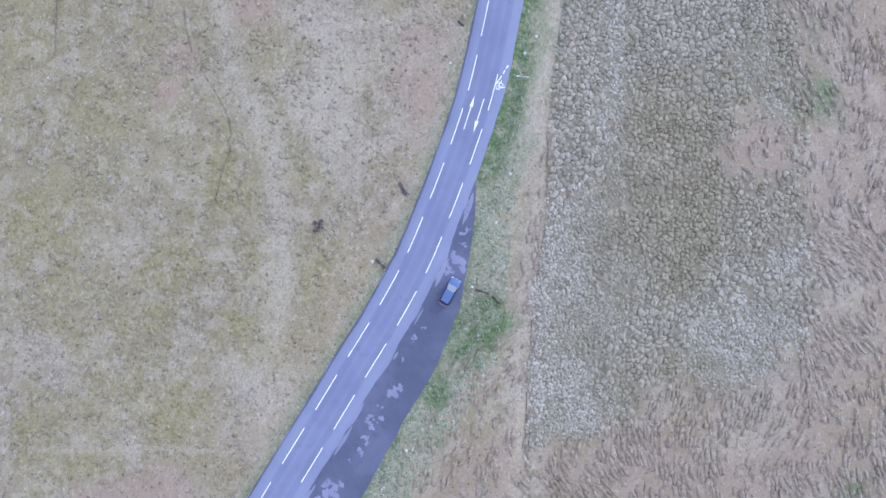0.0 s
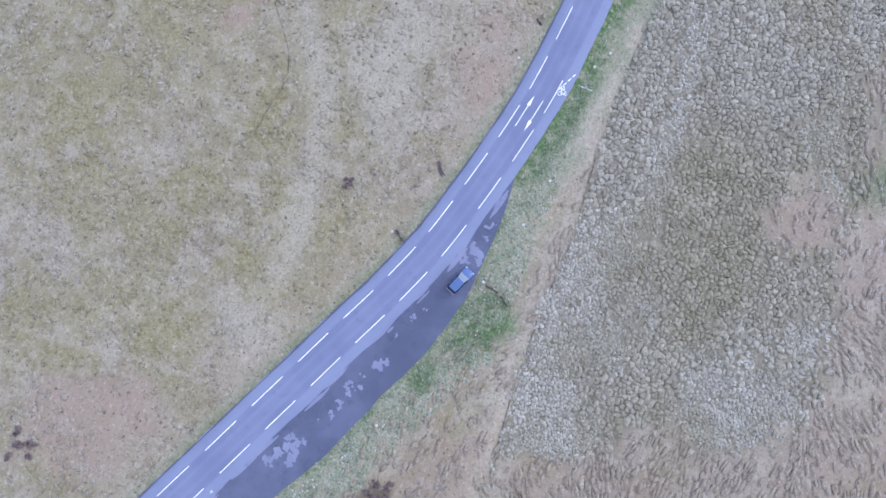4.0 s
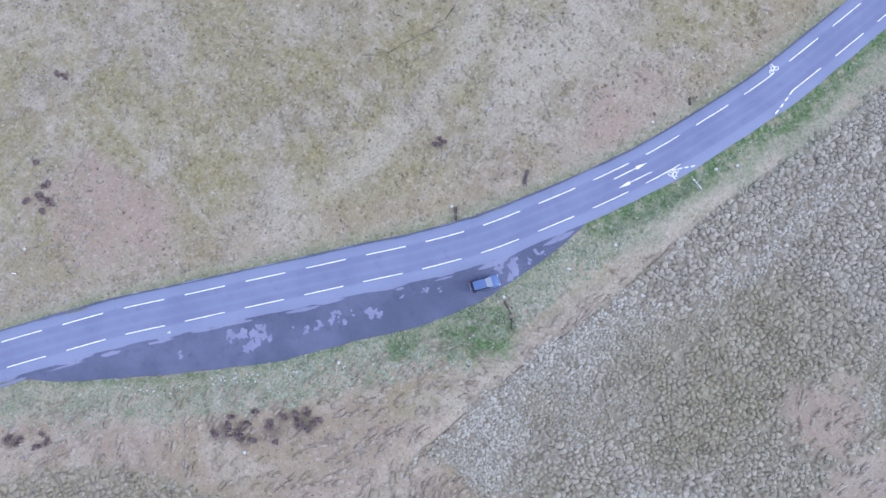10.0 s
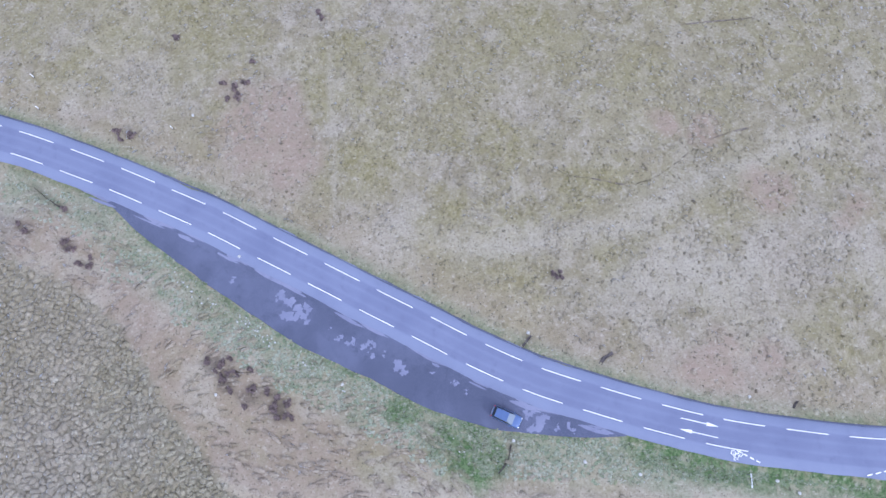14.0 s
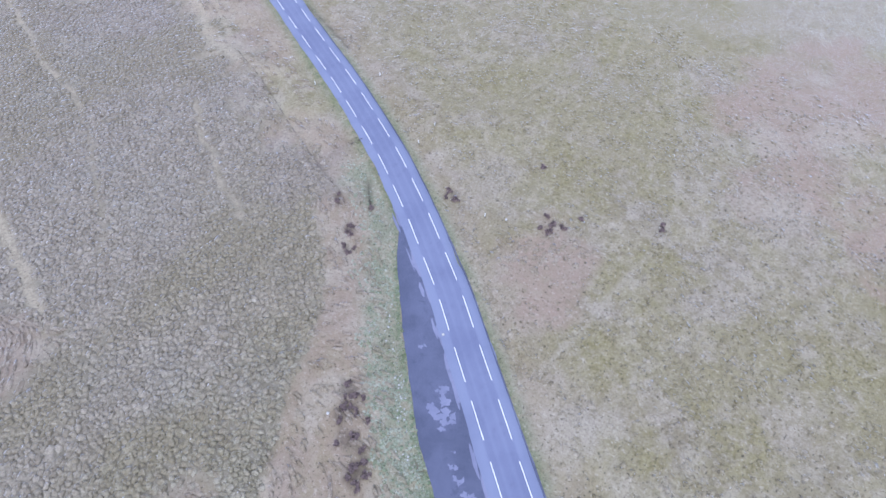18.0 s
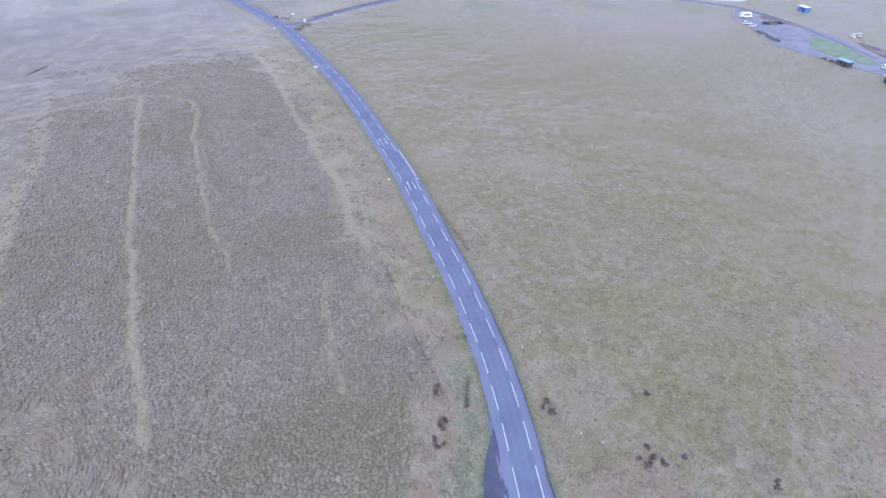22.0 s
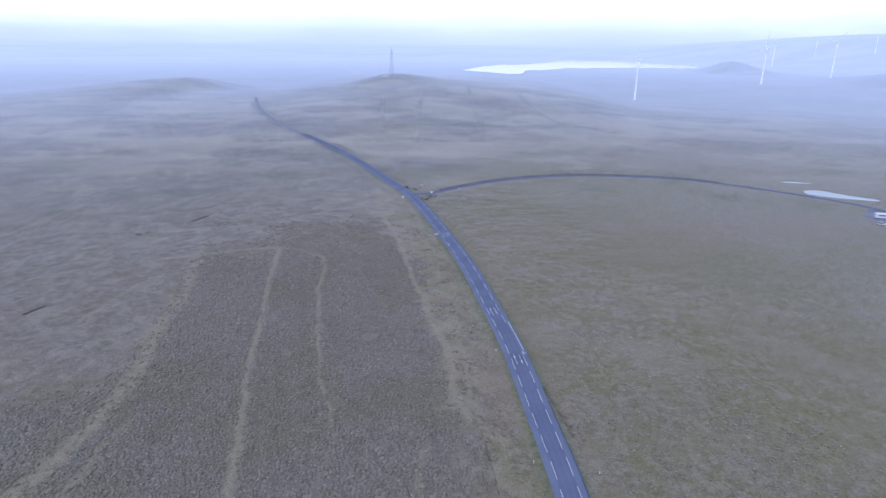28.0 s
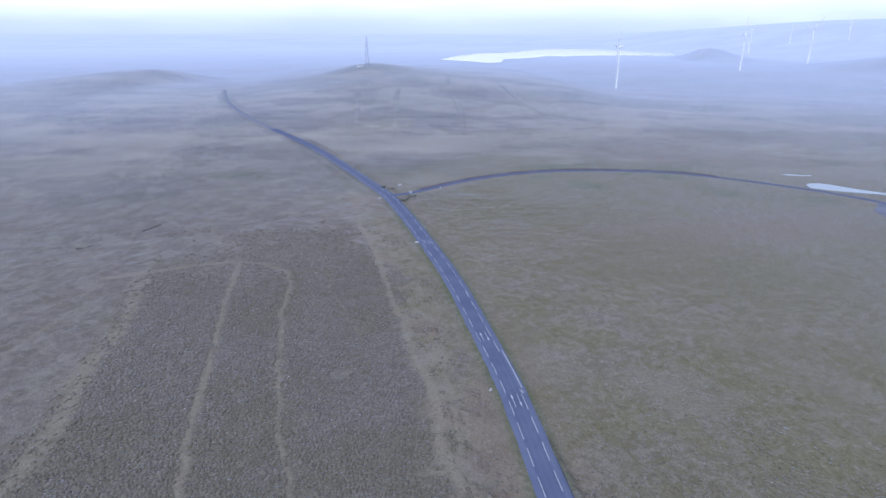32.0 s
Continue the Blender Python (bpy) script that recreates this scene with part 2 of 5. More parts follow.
def moor_graph(name, lumps=None, lumps_low=None, amount=0.8, dark=0.5):
    """Rough moorland grass: straw, olive, dead bracken, pale trodden ground, wet green verge, tussock greys, bare peat."""
    g = Graph(name)
    green, tussock, bracken = g.attribute("cover_a")
    pale, olive, peat = g.attribute("cover_b")
    hazy_heath = g.alpha
    tan, mauve, purple = g.attribute("cover_c")
    coarse, mid, fine, speck = g.noise(0.06, 6, 0.6), g.noise(0.5, 7, 0.66), g.noise(2.4, 6, 0.72), g.noise(2.6, 3, 0.6)
    broad = g.noise(0.016, 5, 0.6)
    blades = g.noise(3.4, 5, 0.75, (20, 1.0, 0.35))
    tuft = g.noise(0.95, 4, 0.6, None, 1.2)
    straw = g.mix(g.range(mid, 0.34, 0.66), (0.345, 0.298, 0.205), (0.25, 0.213, 0.132))
    c = g.mix(g.range(coarse, 0.43, 0.57), straw, g.mix(g.range(mid, 0.36, 0.62), (0.35, 0.3, 0.24), (0.265, 0.22, 0.165)))
    c = g.mix(g.range(broad, 0.46, 0.58, 0.0, 0.6), c, (0.25, 0.214, 0.118))
    patch = g.noise(0.36, 3, 0.55, None, 0.8)
    c = g.mix(g.range(patch, 0.5, 0.6, 0.0, 0.45), c, (0.385, 0.335, 0.27))
    c = g.mix(g.range(patch, 0.47, 0.38, 0.0, 0.55), c, (0.225, 0.185, 0.11))
    c = g.mix(g.math("MULTIPLY", olive, g.range(mid, 0.36, 0.58, 0.3, 0.95)), c, g.mix(g.range(tuft, 0.4, 0.6), (0.21, 0.178, 0.085), (0.29, 0.25, 0.14)))
    c = g.mix(g.math("MULTIPLY", mauve, g.range(mid, 0.3, 0.6, 0.55, 1.0)), c, g.mix(g.range(tuft, 0.38, 0.62), (0.42, 0.36, 0.305), (0.31, 0.26, 0.215)))
    c = g.mix(g.math("MULTIPLY", bracken, g.range(mid, 0.3, 0.6, 0.5, 1.0)), c, g.mix(g.range(fine, 0.4, 0.6), (0.36, 0.27, 0.215), (0.29, 0.215, 0.17)))
    # Ground under the tussocks is painted darker to deepen the shade of the gaps.
    c = g.mix(g.math("MULTIPLY", tussock, 0.85), c, g.mix(g.range(mid, 0.4, 0.6), (0.2, 0.172, 0.13), (0.27, 0.235, 0.19)))
    c = g.mix(g.math("MULTIPLY", purple, g.range(mid, 0.3, 0.6, 0.5, 1.0)), c, g.mix(g.range(patch, 0.4, 0.6), (0.215, 0.18, 0.165), (0.3, 0.255, 0.23)))
    c = g.mix(g.math("MULTIPLY", tan, g.range(mid, 0.3, 0.6, 0.6, 1.0)), c, g.mix(g.range(tuft, 0.4, 0.6), (0.5, 0.425, 0.32), (0.4, 0.33, 0.245)))
    c = g.mix(g.math("MULTIPLY", pale, g.range(mid, 0.3, 0.6, 0.35, 1.0)), c, (0.42, 0.37, 0.305))
    c = g.mix(g.math("MULTIPLY", green, g.range(mid, 0.34, 0.56, 0.35, 1.0)), c, g.mix(g.range(fine, 0.4, 0.6), (0.06, 0.12, 0.035), (0.125, 0.175, 0.08)))
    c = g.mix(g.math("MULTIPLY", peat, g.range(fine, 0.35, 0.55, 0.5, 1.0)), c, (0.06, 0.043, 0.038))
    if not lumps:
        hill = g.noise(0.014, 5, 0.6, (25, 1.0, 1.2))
        # Greyer, lighter heath tones: part moor cover, part haze put into the colour.
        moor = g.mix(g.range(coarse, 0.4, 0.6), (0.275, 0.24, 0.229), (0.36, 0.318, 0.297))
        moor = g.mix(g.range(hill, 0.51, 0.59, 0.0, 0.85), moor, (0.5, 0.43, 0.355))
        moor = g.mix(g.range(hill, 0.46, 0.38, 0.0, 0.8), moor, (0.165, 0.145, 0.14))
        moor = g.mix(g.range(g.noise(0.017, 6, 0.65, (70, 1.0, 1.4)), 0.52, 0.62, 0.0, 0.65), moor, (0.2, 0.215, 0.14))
        c = g.mix(g.math("MULTIPLY", hazy_heath, g.range(broad, 0.35, 0.6, 0.6, 0.9)), c, moor)
        c = g.mix(g.math("MULTIPLY", g.math("MULTIPLY", hazy_heath, pale), g.range(hill, 0.4, 0.55, 0.45, 1.0)), c, (0.5, 0.43, 0.355))
    if lumps:
        own = g.mix(g.n.new("ShaderNodeNewGeometry").outputs["Random Per Island"], lumps_low, lumps)
        own = g.mix(g.math("MULTIPLY", olive, 0.62), own, (0.27, 0.23, 0.115))
        own = g.mix(g.math("MULTIPLY", purple, 0.6), own, (0.41, 0.345, 0.335))
        own = g.mix(g.math("MULTIPLY", green, 0.6), own, (0.1, 0.15, 0.06))
        own = g.mix(g.range(coarse, 0.5, 0.66, 0.0, 0.35), own, (0.41, 0.38, 0.34))
        own = g.mix(g.range(mid, 0.36, 0.62, 0.0, 0.5), own, g.mix(1.0, own, (0.6, 0.57, 0.52), "MULTIPLY"))
        fibre = g.noise(8.0, 4, 0.8, (35, 1.0, 0.6))
        own = g.mix(g.range(fibre, 0.4, 0.6, 0.45, 0.0), own, g.mix(1.0, own, (0.5, 0.47, 0.43), "MULTIPLY"))
        own = g.mix(g.range(fibre, 0.55, 0.7, 0.0, 0.5), own, (0.6, 0.555, 0.48))
        c = g.mix(amount, c, own)
    c = g.mix(g.range(fine, 0.36, 0.54, 0.8 * dark, 0.0), c, g.mix(1.0, c, (0.42, 0.39, 0.36), "MULTIPLY"))
    c = g.mix(g.range(blades, 0.56, 0.74, 0.0, 0.28 if lumps else 0.16), c, (0.4, 0.35, 0.28))
    fleck = g.noise(1.9, 4, 0.7, (70, 1.0, 0.8))
    c = g.mix(g.range(fleck, 0.56, 0.66, 0.0, 0.36), c, (0.53, 0.475, 0.41))
    c = g.mix(g.range(fleck, 0.44, 0.34, 0.0, 0.42), c, (0.15, 0.125, 0.08))
    c = g.mix(g.range(speck, 0.615, 0.67, 0.0, 0.75), c, (0.07, 0.06, 0.045))
    c = g.mix(1.0, c, (0.762, 0.776, 0.748), "MULTIPLY")
    g.put(g.bsdf.inputs["Base Color"], c)
    g.bsdf.inputs["Roughness"].default_value = 0.85
    g.bsdf.inputs["Specular IOR Level"].default_value = 0.25
    # High bluish sheen imitates haze: it pales ground seen at a grazing angle.
    g.bsdf.inputs["Sheen Weight"].default_value = 0.66 if lumps else 0.82
    g.bsdf.inputs["Sheen Roughness"].default_value = 0.19
    g.bsdf.inputs["Sheen Tint"].default_value = (0.8, 0.85, 1.0, 1)
    g.bump(g.math("ADD", g.math("MULTIPLY", fine, 0.8), blades), 0.7, 0.16)
    return g


def add_haze(g):
    """For the land beyond half a kilometre: mixes a blue haze glow into the surface, growing towards the horizon."""
    away = g.attribute("haze_share")[0]
    # Haze is painted as emission; the land itself gives off no light.
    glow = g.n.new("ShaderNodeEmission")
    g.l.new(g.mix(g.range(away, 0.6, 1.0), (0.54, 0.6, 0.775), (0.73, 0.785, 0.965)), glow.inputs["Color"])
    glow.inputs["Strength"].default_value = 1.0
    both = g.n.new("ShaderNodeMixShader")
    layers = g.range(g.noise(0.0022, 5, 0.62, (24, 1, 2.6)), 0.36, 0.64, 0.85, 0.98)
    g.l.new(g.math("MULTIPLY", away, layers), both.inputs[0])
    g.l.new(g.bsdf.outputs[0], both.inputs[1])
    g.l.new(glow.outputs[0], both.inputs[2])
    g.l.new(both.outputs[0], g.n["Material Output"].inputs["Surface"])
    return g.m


def haze_share(x, y):
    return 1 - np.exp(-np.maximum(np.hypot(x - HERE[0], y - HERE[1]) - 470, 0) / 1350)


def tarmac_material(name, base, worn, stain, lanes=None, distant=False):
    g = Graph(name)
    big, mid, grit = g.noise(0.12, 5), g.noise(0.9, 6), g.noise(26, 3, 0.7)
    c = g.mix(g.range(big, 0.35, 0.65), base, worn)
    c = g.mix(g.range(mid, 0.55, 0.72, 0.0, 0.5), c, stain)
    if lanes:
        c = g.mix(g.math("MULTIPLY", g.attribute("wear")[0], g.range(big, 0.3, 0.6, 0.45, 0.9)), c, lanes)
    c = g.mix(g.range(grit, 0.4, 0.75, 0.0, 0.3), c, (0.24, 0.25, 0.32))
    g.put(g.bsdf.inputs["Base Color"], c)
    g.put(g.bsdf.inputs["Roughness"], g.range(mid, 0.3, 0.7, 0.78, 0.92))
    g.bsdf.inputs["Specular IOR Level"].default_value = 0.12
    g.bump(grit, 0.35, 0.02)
    return add_haze(g) if distant else g.m


MOOR, DISTANT = moor_graph("moor_grass").m, add_haze(moor_graph("hazed_distant_moor"))
TARMAC = tarmac_material("road_tarmac", (0.117, 0.128, 0.208), (0.137, 0.149, 0.232), (0.1, 0.108, 0.178), (0.165, 0.183, 0.268))
OLD_TARMAC = tarmac_material("layby_tarmac", (0.056, 0.062, 0.1), (0.086, 0.093, 0.145), (0.04, 0.044, 0.073))
PAINT = material("road_paint", (0.7, 0.7, 0.7), 0.6, vary=0.15, size=0.8)


# ---- the lie of the land ----
HERE, AHEAD, RIGHT = np.array((-1.5, -40.0)), np.array((-0.416, -0.909)), np.array((-0.909, 0.416))


def land(x, y):
    """The height of the ground: a level moor, a rounded hill with a mast past the fork, a ridge, a basin with a lake, high ground far off."""
    a = (x - HERE[0]) * AHEAD[0] + (y - HERE[1]) * AHEAD[1]
    b = (x - HERE[0]) * RIGHT[0] + (y - HERE[1]) * RIGHT[1]
    far = np.hypot(a, b)
    bearing = b / np.maximum(far, 1)
    start = 1250 - 700 * smooth(0.02, 0.3, bearing) - 420 * smooth(-0.15, -0.3, bearing)
    z = -36 * smooth(0, 900, far - start) * smooth(-400, 500, a) + 60 * smooth(3500, 4750, far)
    z = z + 115 * smooth(3000, 4750, far) * smooth(0.2, 0.6, bearing) * smooth(0, 800, a)
    z = z + 20 * np.exp(-(((a - 900) / 250) ** 2) - ((b + 50) / np.where(b > -50, 200, 170)) ** 2)
    z = z + 11 * np.exp(-(((a - 940) / 80) ** 2) - ((b + 115) / 60) ** 2)
    z = z + 22 * np.exp(-(((a - 1030) / 190) ** 2) - ((b + 490) / np.where(b > -490, 55, 190)) ** 2)
    z = z + 46 * np.exp(-(((a - 2450) / 130) ** 2) - ((b - 1035) / np.where(b > 1035, 120, 62)) ** 2)
    z = z + 45 * np.exp(-(((a - 1900) / 200) ** 2) - ((b - 1500) / 260) ** 2)
    return z


def ground(x, y):
    x, y = np.asarray(x, float), np.asarray(y, float)
    return land(x, y)


ROAD = spline([(22, 300), (17, 180), (13.5, 95), (11.9, 70), (10.0, 47.3), (8.9, 38.9), (7.3, 30.8), (5.4, 22.6), (2.8, 14.4), (-0.2, 6.3),
               (-3.6, -2.0), (-7.7, -9.7), (-12.2, -17.1), (-16.6, -24.4), (-21.1, -31.8), (-25.5, -39.1), (-29.8, -46.2),
               (-33.6, -53.3), (-37.2, -60.2), (-40.6, -67.3), (-43.9, -74.6), (-47.6, -84.2), (-52.0, -96.5), (-55.3, -107),
               (-58.6, -117.5), (-62.2, -128.7), (-66, -141), (-69.3, -153.5), (-72.6, -167.3), (-76.6, -184), (-80.5, -201),
               (-84.2, -220), (-87.4, -240), (-91, -263), (-94.5, -289), (-97.3, -317), (-96.5, -357), (-95, -406), (-91, -462), (-82.5, -523), (-72, -589), (-65, -671), (-64, -750), (-72, -863), (-83, -980), (-85, -1100)], 1.5)
SIDE_ROAD = spline([(-97.3, -317), (-108, -316), (-127, -322), (-150.5, -328.5), (-181, -331), (-212.7, -325.6), (-243.8, -312), (-270, -294),
                    (-288, -270.8), (-302, -246), (-311, -226), (-316, -205), (-312, -180), (-300, -150), (-285, -120)], 2.0)


def along(line):
    """Arc length, and the unit way at each point of a line."""
    s = np.concatenate([[0], np.cumsum(np.hypot(*np.diff(line, axis=0).T))])
    way = np.gradient(line, axis=0)
    return s, way / np.linalg.norm(way, axis=1)[:, None]


ROAD_S, ROAD_WAY = along(ROAD)


def on_road(s, off):
    """A place at arc length s, off metres to the west of the road's middle."""
    x, y = np.interp(s, ROAD_S, ROAD[:, 0]), np.interp(s, ROAD_S, ROAD[:, 1])
    wx, wy = np.interp(s, ROAD_S, ROAD_WAY[:, 0]), np.interp(s, ROAD_S, ROAD_WAY[:, 1])
    return x + wy * off, y - wx * off


def road_s(x, y):
    return float(ROAD_S[np.argmin(np.hypot(ROAD[:, 0] - x, ROAD[:, 1] - y))])


# ---- ground: one sheet to the horizon ----
def steps(lo, hi, fine, reach, growth=1.032):
    mid = list(np.arange(lo, hi + fine / 2, fine))
    out, d = [], fine
    v = hi
    while v < reach:
        d *= growth
        v += d
        out.append(v)
    left, d, v = [], fine, lo
    while v > -reach:
        d *= growth
        v -= d
        left.append(v)
    return np.array(left[::-1] + mid + out)


LAYBY = [(-39.2, -72.4), (-37.4, -66.5), (-33.6, -61.2), (-29.0, -56.8), (-24.6, -51.6), (-20.3, -46.4), (-15.4, -40.0), (-10.6, -33.4), (-7.2, -27.4), (-4.9, -23.2), (-1.9, -18.3),
         (0.4, -13.5), (2.2, -8.6), (3.2, -4.0), (3.9, 0.0), (4.4, 3.4), (4.6, 6.4), (4.7, 9.4)]
TUSSOCK_EDGE = [(30, 130), (26, 90), (20.5, 56), (17.7, 36.5), (16.5, 28), (15.1, 15.4), (14.5, 3.1), (13.2, -4.9), (11.9, -15.9), (11.4, -26.7), (10.4, -36), (8, -42.5),
                (-1.8, -50.4), (-8.5, -55), (-12.7, -58.8), (-20, -65.5), (-26, -71), (-32.5, -81.2), (-37.6, -97.8), (-41, -110), (-42, -128), (-47, -142),
                (-51, -165), (-55, -183), (-58.5, -204), (-65, -240), (-73, -290)]
WIDE_TRACK = [(14.1, -247.3), (18.9, -215.6), (25.4, -193.9), (30.3, -169.7), (35.3, -156.0), (41.5, -141.2), (52, -124), (62, -110)]
# trodden strips through the tussocks: line, half width, strength
FIELD_TRACKS = [([(-17, -252), (-8.4, -214), (-1, -180), (3.5, -157), (7, -140), (9.5, -124), (11.5, -112), (13, -100), (14.2, -89)], 1.25, 0.95),
                ([(-25.1, -247.7), (-31, -238), (-30, -225), (-23.5, -203), (-18.5, -177), (-13.4, -153), (-12.8, -140), (-11, -128.5)], 1.0, 0.85),
                ([(-11, -128.5), (-8, -118), (-4, -106.5), (0, -97), (2.7, -92)], 0.75, 0.5),
                (WIDE_TRACK, 3.1, 0.85),
                ([(31, -146.2), (35.4, -137.7), (39.2, -128.3), (44, -116)], 1.4, 0.6),
                ([(26, -256), (22.6, -255.2), (9.7, -255.4), (-4, -256.2), (-17.8, -253.3), (-28.8, -245.6)], 1.5, 0.6),
                ([(-27.2, -113), (-22.5, -100.7), (-18.4, -88.6), (-16.5, -81.8)], 0.8, 0.7)]
EDGE_TRACKS = [([(-72.2, -288.6), (-65.2, -239.6), (-58.1, -203.4), (-55, -183.3), (-50.9, -166.8), (-50.2, -154.8), (-46.8, -141.9), (-42.1, -128.5), (-41.3, -117.6)], 1.6, 0.85),
               ([(-52.5, -170.4), (-55.2, -156), (-48.2, -134.4), (-45.2, -126.8)], 1.1, 0.7),
               ([(-35.2, -125), (-41, -122), (-45, -107.6)], 1.4, 0.7),
               ([(-47.5, -242), (-42.4, -218.3), (-41.2, -201.6), (-40.4, -177.3)], 0.9, 0.55),
               ([(-13.1, -72.4), (-11.1, -65.9), (-11.1, -60.5), (-11.3, -56.5)], 0.8, 0.7),
               ([(6.2, -44.2), (9.5, -35), (9.8, -29), (11, -21.5)], 0.8, 0.65),
               ([(49.3, -205.6), (36.6, -225.4)], 0.9, 0.5), ([(-10.9, -309.1), (-13.3, -271.3)], 1.3, 0.5)]
WEST_TRACKS = [([(-37, 46), (-33.6, 36.4), (-29.9, 25.3), (-26, 17), (-24.2, 11.2), (-23.6, 3), (-22.6, -3.4), (-24, -12)], 1.9, 0.8),
               ([(-27, 60.7), (-22, 50.3), (-17.8, 42.4)], 0.5, 0.8), ([(-99.6, -48.2), (-86.6, -40), (-76, -34.3), (-66.2, -29.3)], 0.45, 0.6),
               ([(-167.3, -66.5), (-137.1, -52.7)], 0.6, 0.5), ([(-60.8, -28.1), (-44.5, -28.1), (-28.2, -28)], 0.3, 0.6)]
HILL_STRIPES = [[(-220, -768), (-184, -652), (-149, -544)], [(-266, -743), (-227, -654), (-187, -548), (-156, -469)], [(-351, -791), (-301, -671), (-257, -558), (-210, -454)],
                [(-409, -761), (-375, -668), (-348, -590), (-328, -516)]]
OLIVE = [(-41, 31, 4.5), (-41, 23.6, 3.2), (-31, 12, 4), (-30.6, 7, 4.2), (-26, 33, 3.2), (-20.6, 10.4, 3.8), (-23.4, 49, 4), (-25, 38, 3), (-11.5, 56, 3.5), (-7.5, 36, 3),
         (-56, -24, 5), (-42, -13, 5), (-55, 8.6, 5), (-58, 3, 6), (-38.6, -3.4, 5), (-30, -10.5, 4), (-36.5, -23, 5), (-63, -44, 9), (-52, -8, 7), (-48, 24, 5)]
FAR_OLIVE = [(-82, -55, 15), (-97, -58, 15), (-76, -43, 12), (-90, -45, 10), (-130, -116, 34), (-158, -102, 26), (-70, -72, 10), (-78.5, 5.4, 7), (-110, -85, 16), (-170, -190, 40), (-125, -60, 20), (-150, -72, 22), (-112, -52, 12)]
MAUVE = [(-12, 31, 9), (-5, 20, 7), (-15, 18, 6), (-18, 24, 6), (-6, 31, 7), (-20, 40, 9), (-26, -24, 7), (-34, -42, 8), (-50, -58, 9)]
FAR_MAUVE = [(-108, -28, 13), (-93, -26, 7), (-78, -17, 9), (-140, -33, 22), (-118, -24, 8), (-207, -75, 26), (-83, 16, 8), (-103, -125, 12), (-78, -150, 9)]
PURPLE = [(-36, -162, 24), (-24, -186, 20), (-10, -235, 26), (-45, -215, 18), (8, -225, 22), (-28, -84, 9), (-34, -62, 5)]
BRACKEN = [(-88, -15, 12), (-104, -28, 14), (-116, -20, 16), (-87, -2, 10), (-40, 22, 2.5), (-38.7, 28.5, 2.6), (-28, 36, 3), (-24, 48, 4), (-3, 32, 4), (-4, 22, 5), (-42, -39, 7)]
BRACKEN_EAST = [(45, 14, 6), (60, 22, 8), (62, 0, 9), (34, -31, 11), (50, -30, 12), (18, -37, 8), (26, -103, 12), (23, -86, 9), (36, -92, 8), (66, -40, 14)]
PALE = [(-102, -17, 6), (-80, -16, 5), (-11.4, 13, 1.6), (-15.5, 15, 5), (-17, 24, 6), (-15, 50, 7), (-22, -19, 5), (-31, -165, 3), (-50.5, -67.5, 2.2), (-11.6, 13.6, 1.5), (-22.5, 34.6, 1.4), (-15.7, 14.4, 1.6), (-93, -26.6, 4), (-117, -25.4, 4), (-101, -18, 4)]
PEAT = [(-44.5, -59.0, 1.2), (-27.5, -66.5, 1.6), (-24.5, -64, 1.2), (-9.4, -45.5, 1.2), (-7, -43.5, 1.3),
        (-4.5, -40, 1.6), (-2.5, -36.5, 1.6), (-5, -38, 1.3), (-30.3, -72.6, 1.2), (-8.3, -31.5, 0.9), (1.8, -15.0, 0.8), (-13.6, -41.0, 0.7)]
CUTS = [[(-6.3, 9.3), (-5.7, 8.1), (-4.9, 7.4)], [(-9.6, -1.6), (-8.2, -3)], [(2.0, 33.5), (3.0, 32.7)], [(4.6, -6), (6.5, -6.6), (8.0, -8)],
        [(-36.9, -72.3), (-34.5, -69.5), (-32.9, -67.2)], [(-41, -82), (-43.4, -81)], [(-64.1, -123), (-62.5, -114), (-60.4, -104.6)],
        [(15.3, -305.4), (7.7, -312)], [(65, -218), (60, -223)], [(38, -292), (33, -293)],
        [(-30.4, 15.7), (-31.9, 9.8), (-32.7, 6.5), (-34.9, 3.9)], [(-43.3, -120.7), (-40.5, -107.2), (-36.1, -92.3), (-32.3, -76.3)],
        # First line here: no drain, a dark strip for the tussock ridge's shadow.
        [(17.7, 36.5), (16.5, 28), (15.1, 15.4), (14.5, 3.1), (13.2, -4.9), (11.9, -15.9), (11.4, -26.7)], [(-57.1, 40), (-56.8, 30), (-56.2, 23.6)], [(-38.4, 35.6), (-36.6, 28.3), (-31.8, 20.3), (-30.6, 16.5)]]


def spots_cover(spots, x, y, rag):
    out = np.zeros_like(x)
    for cx, cy, r in spots:
        d = np.hypot(x - cx, y - cy) / r + rag
        out = np.maximum(out, smooth(1.25, 0.55, d))
    return out


def surface(x, y):
    """The ground as it lies, with its lumps, ditches and cuts."""
    x, y = np.asarray(x, float), np.asarray(y, float)
    d_road, side = far_from(ROAD[::4], x, y)
    d_side, _ = far_from(SIDE_ROAD[::4], x, y)
    d_lay, _ = far_from(LAYBY, x, y)
    in_lay = inside([*LAYBY, (2.8, 14.4), (-7.7, -9.7), (-21.1, -31.8), (-37.2, -60.2)], x, y)
    yard = smooth(60, 45, np.hypot(x + 285, (y + 135) * 0.8))
    clear = smooth(90, 20, np.maximum(np.maximum(-110 - x, x - 85), np.maximum(-280 - y, y - 75))) * smooth(4.0, 8.0, d_road) * smooth(3, 7, d_side) * np.where(in_lay, 0, smooth(0.3, 4, d_lay)) * (1 - yard)
    z = ground(x, y) + clear * ((blotch(x, y, 14, 3, 1) - 0.45) * 0.9 + (blotch(x, y, 2.6, 2, 2) - 0.5) * 0.4)
    z = z - 0.04 - 0.28 * np.exp(-(((d_road - 5.2) / 0.9) ** 2)) * (1 - in_lay) * (d_lay > 1.5)
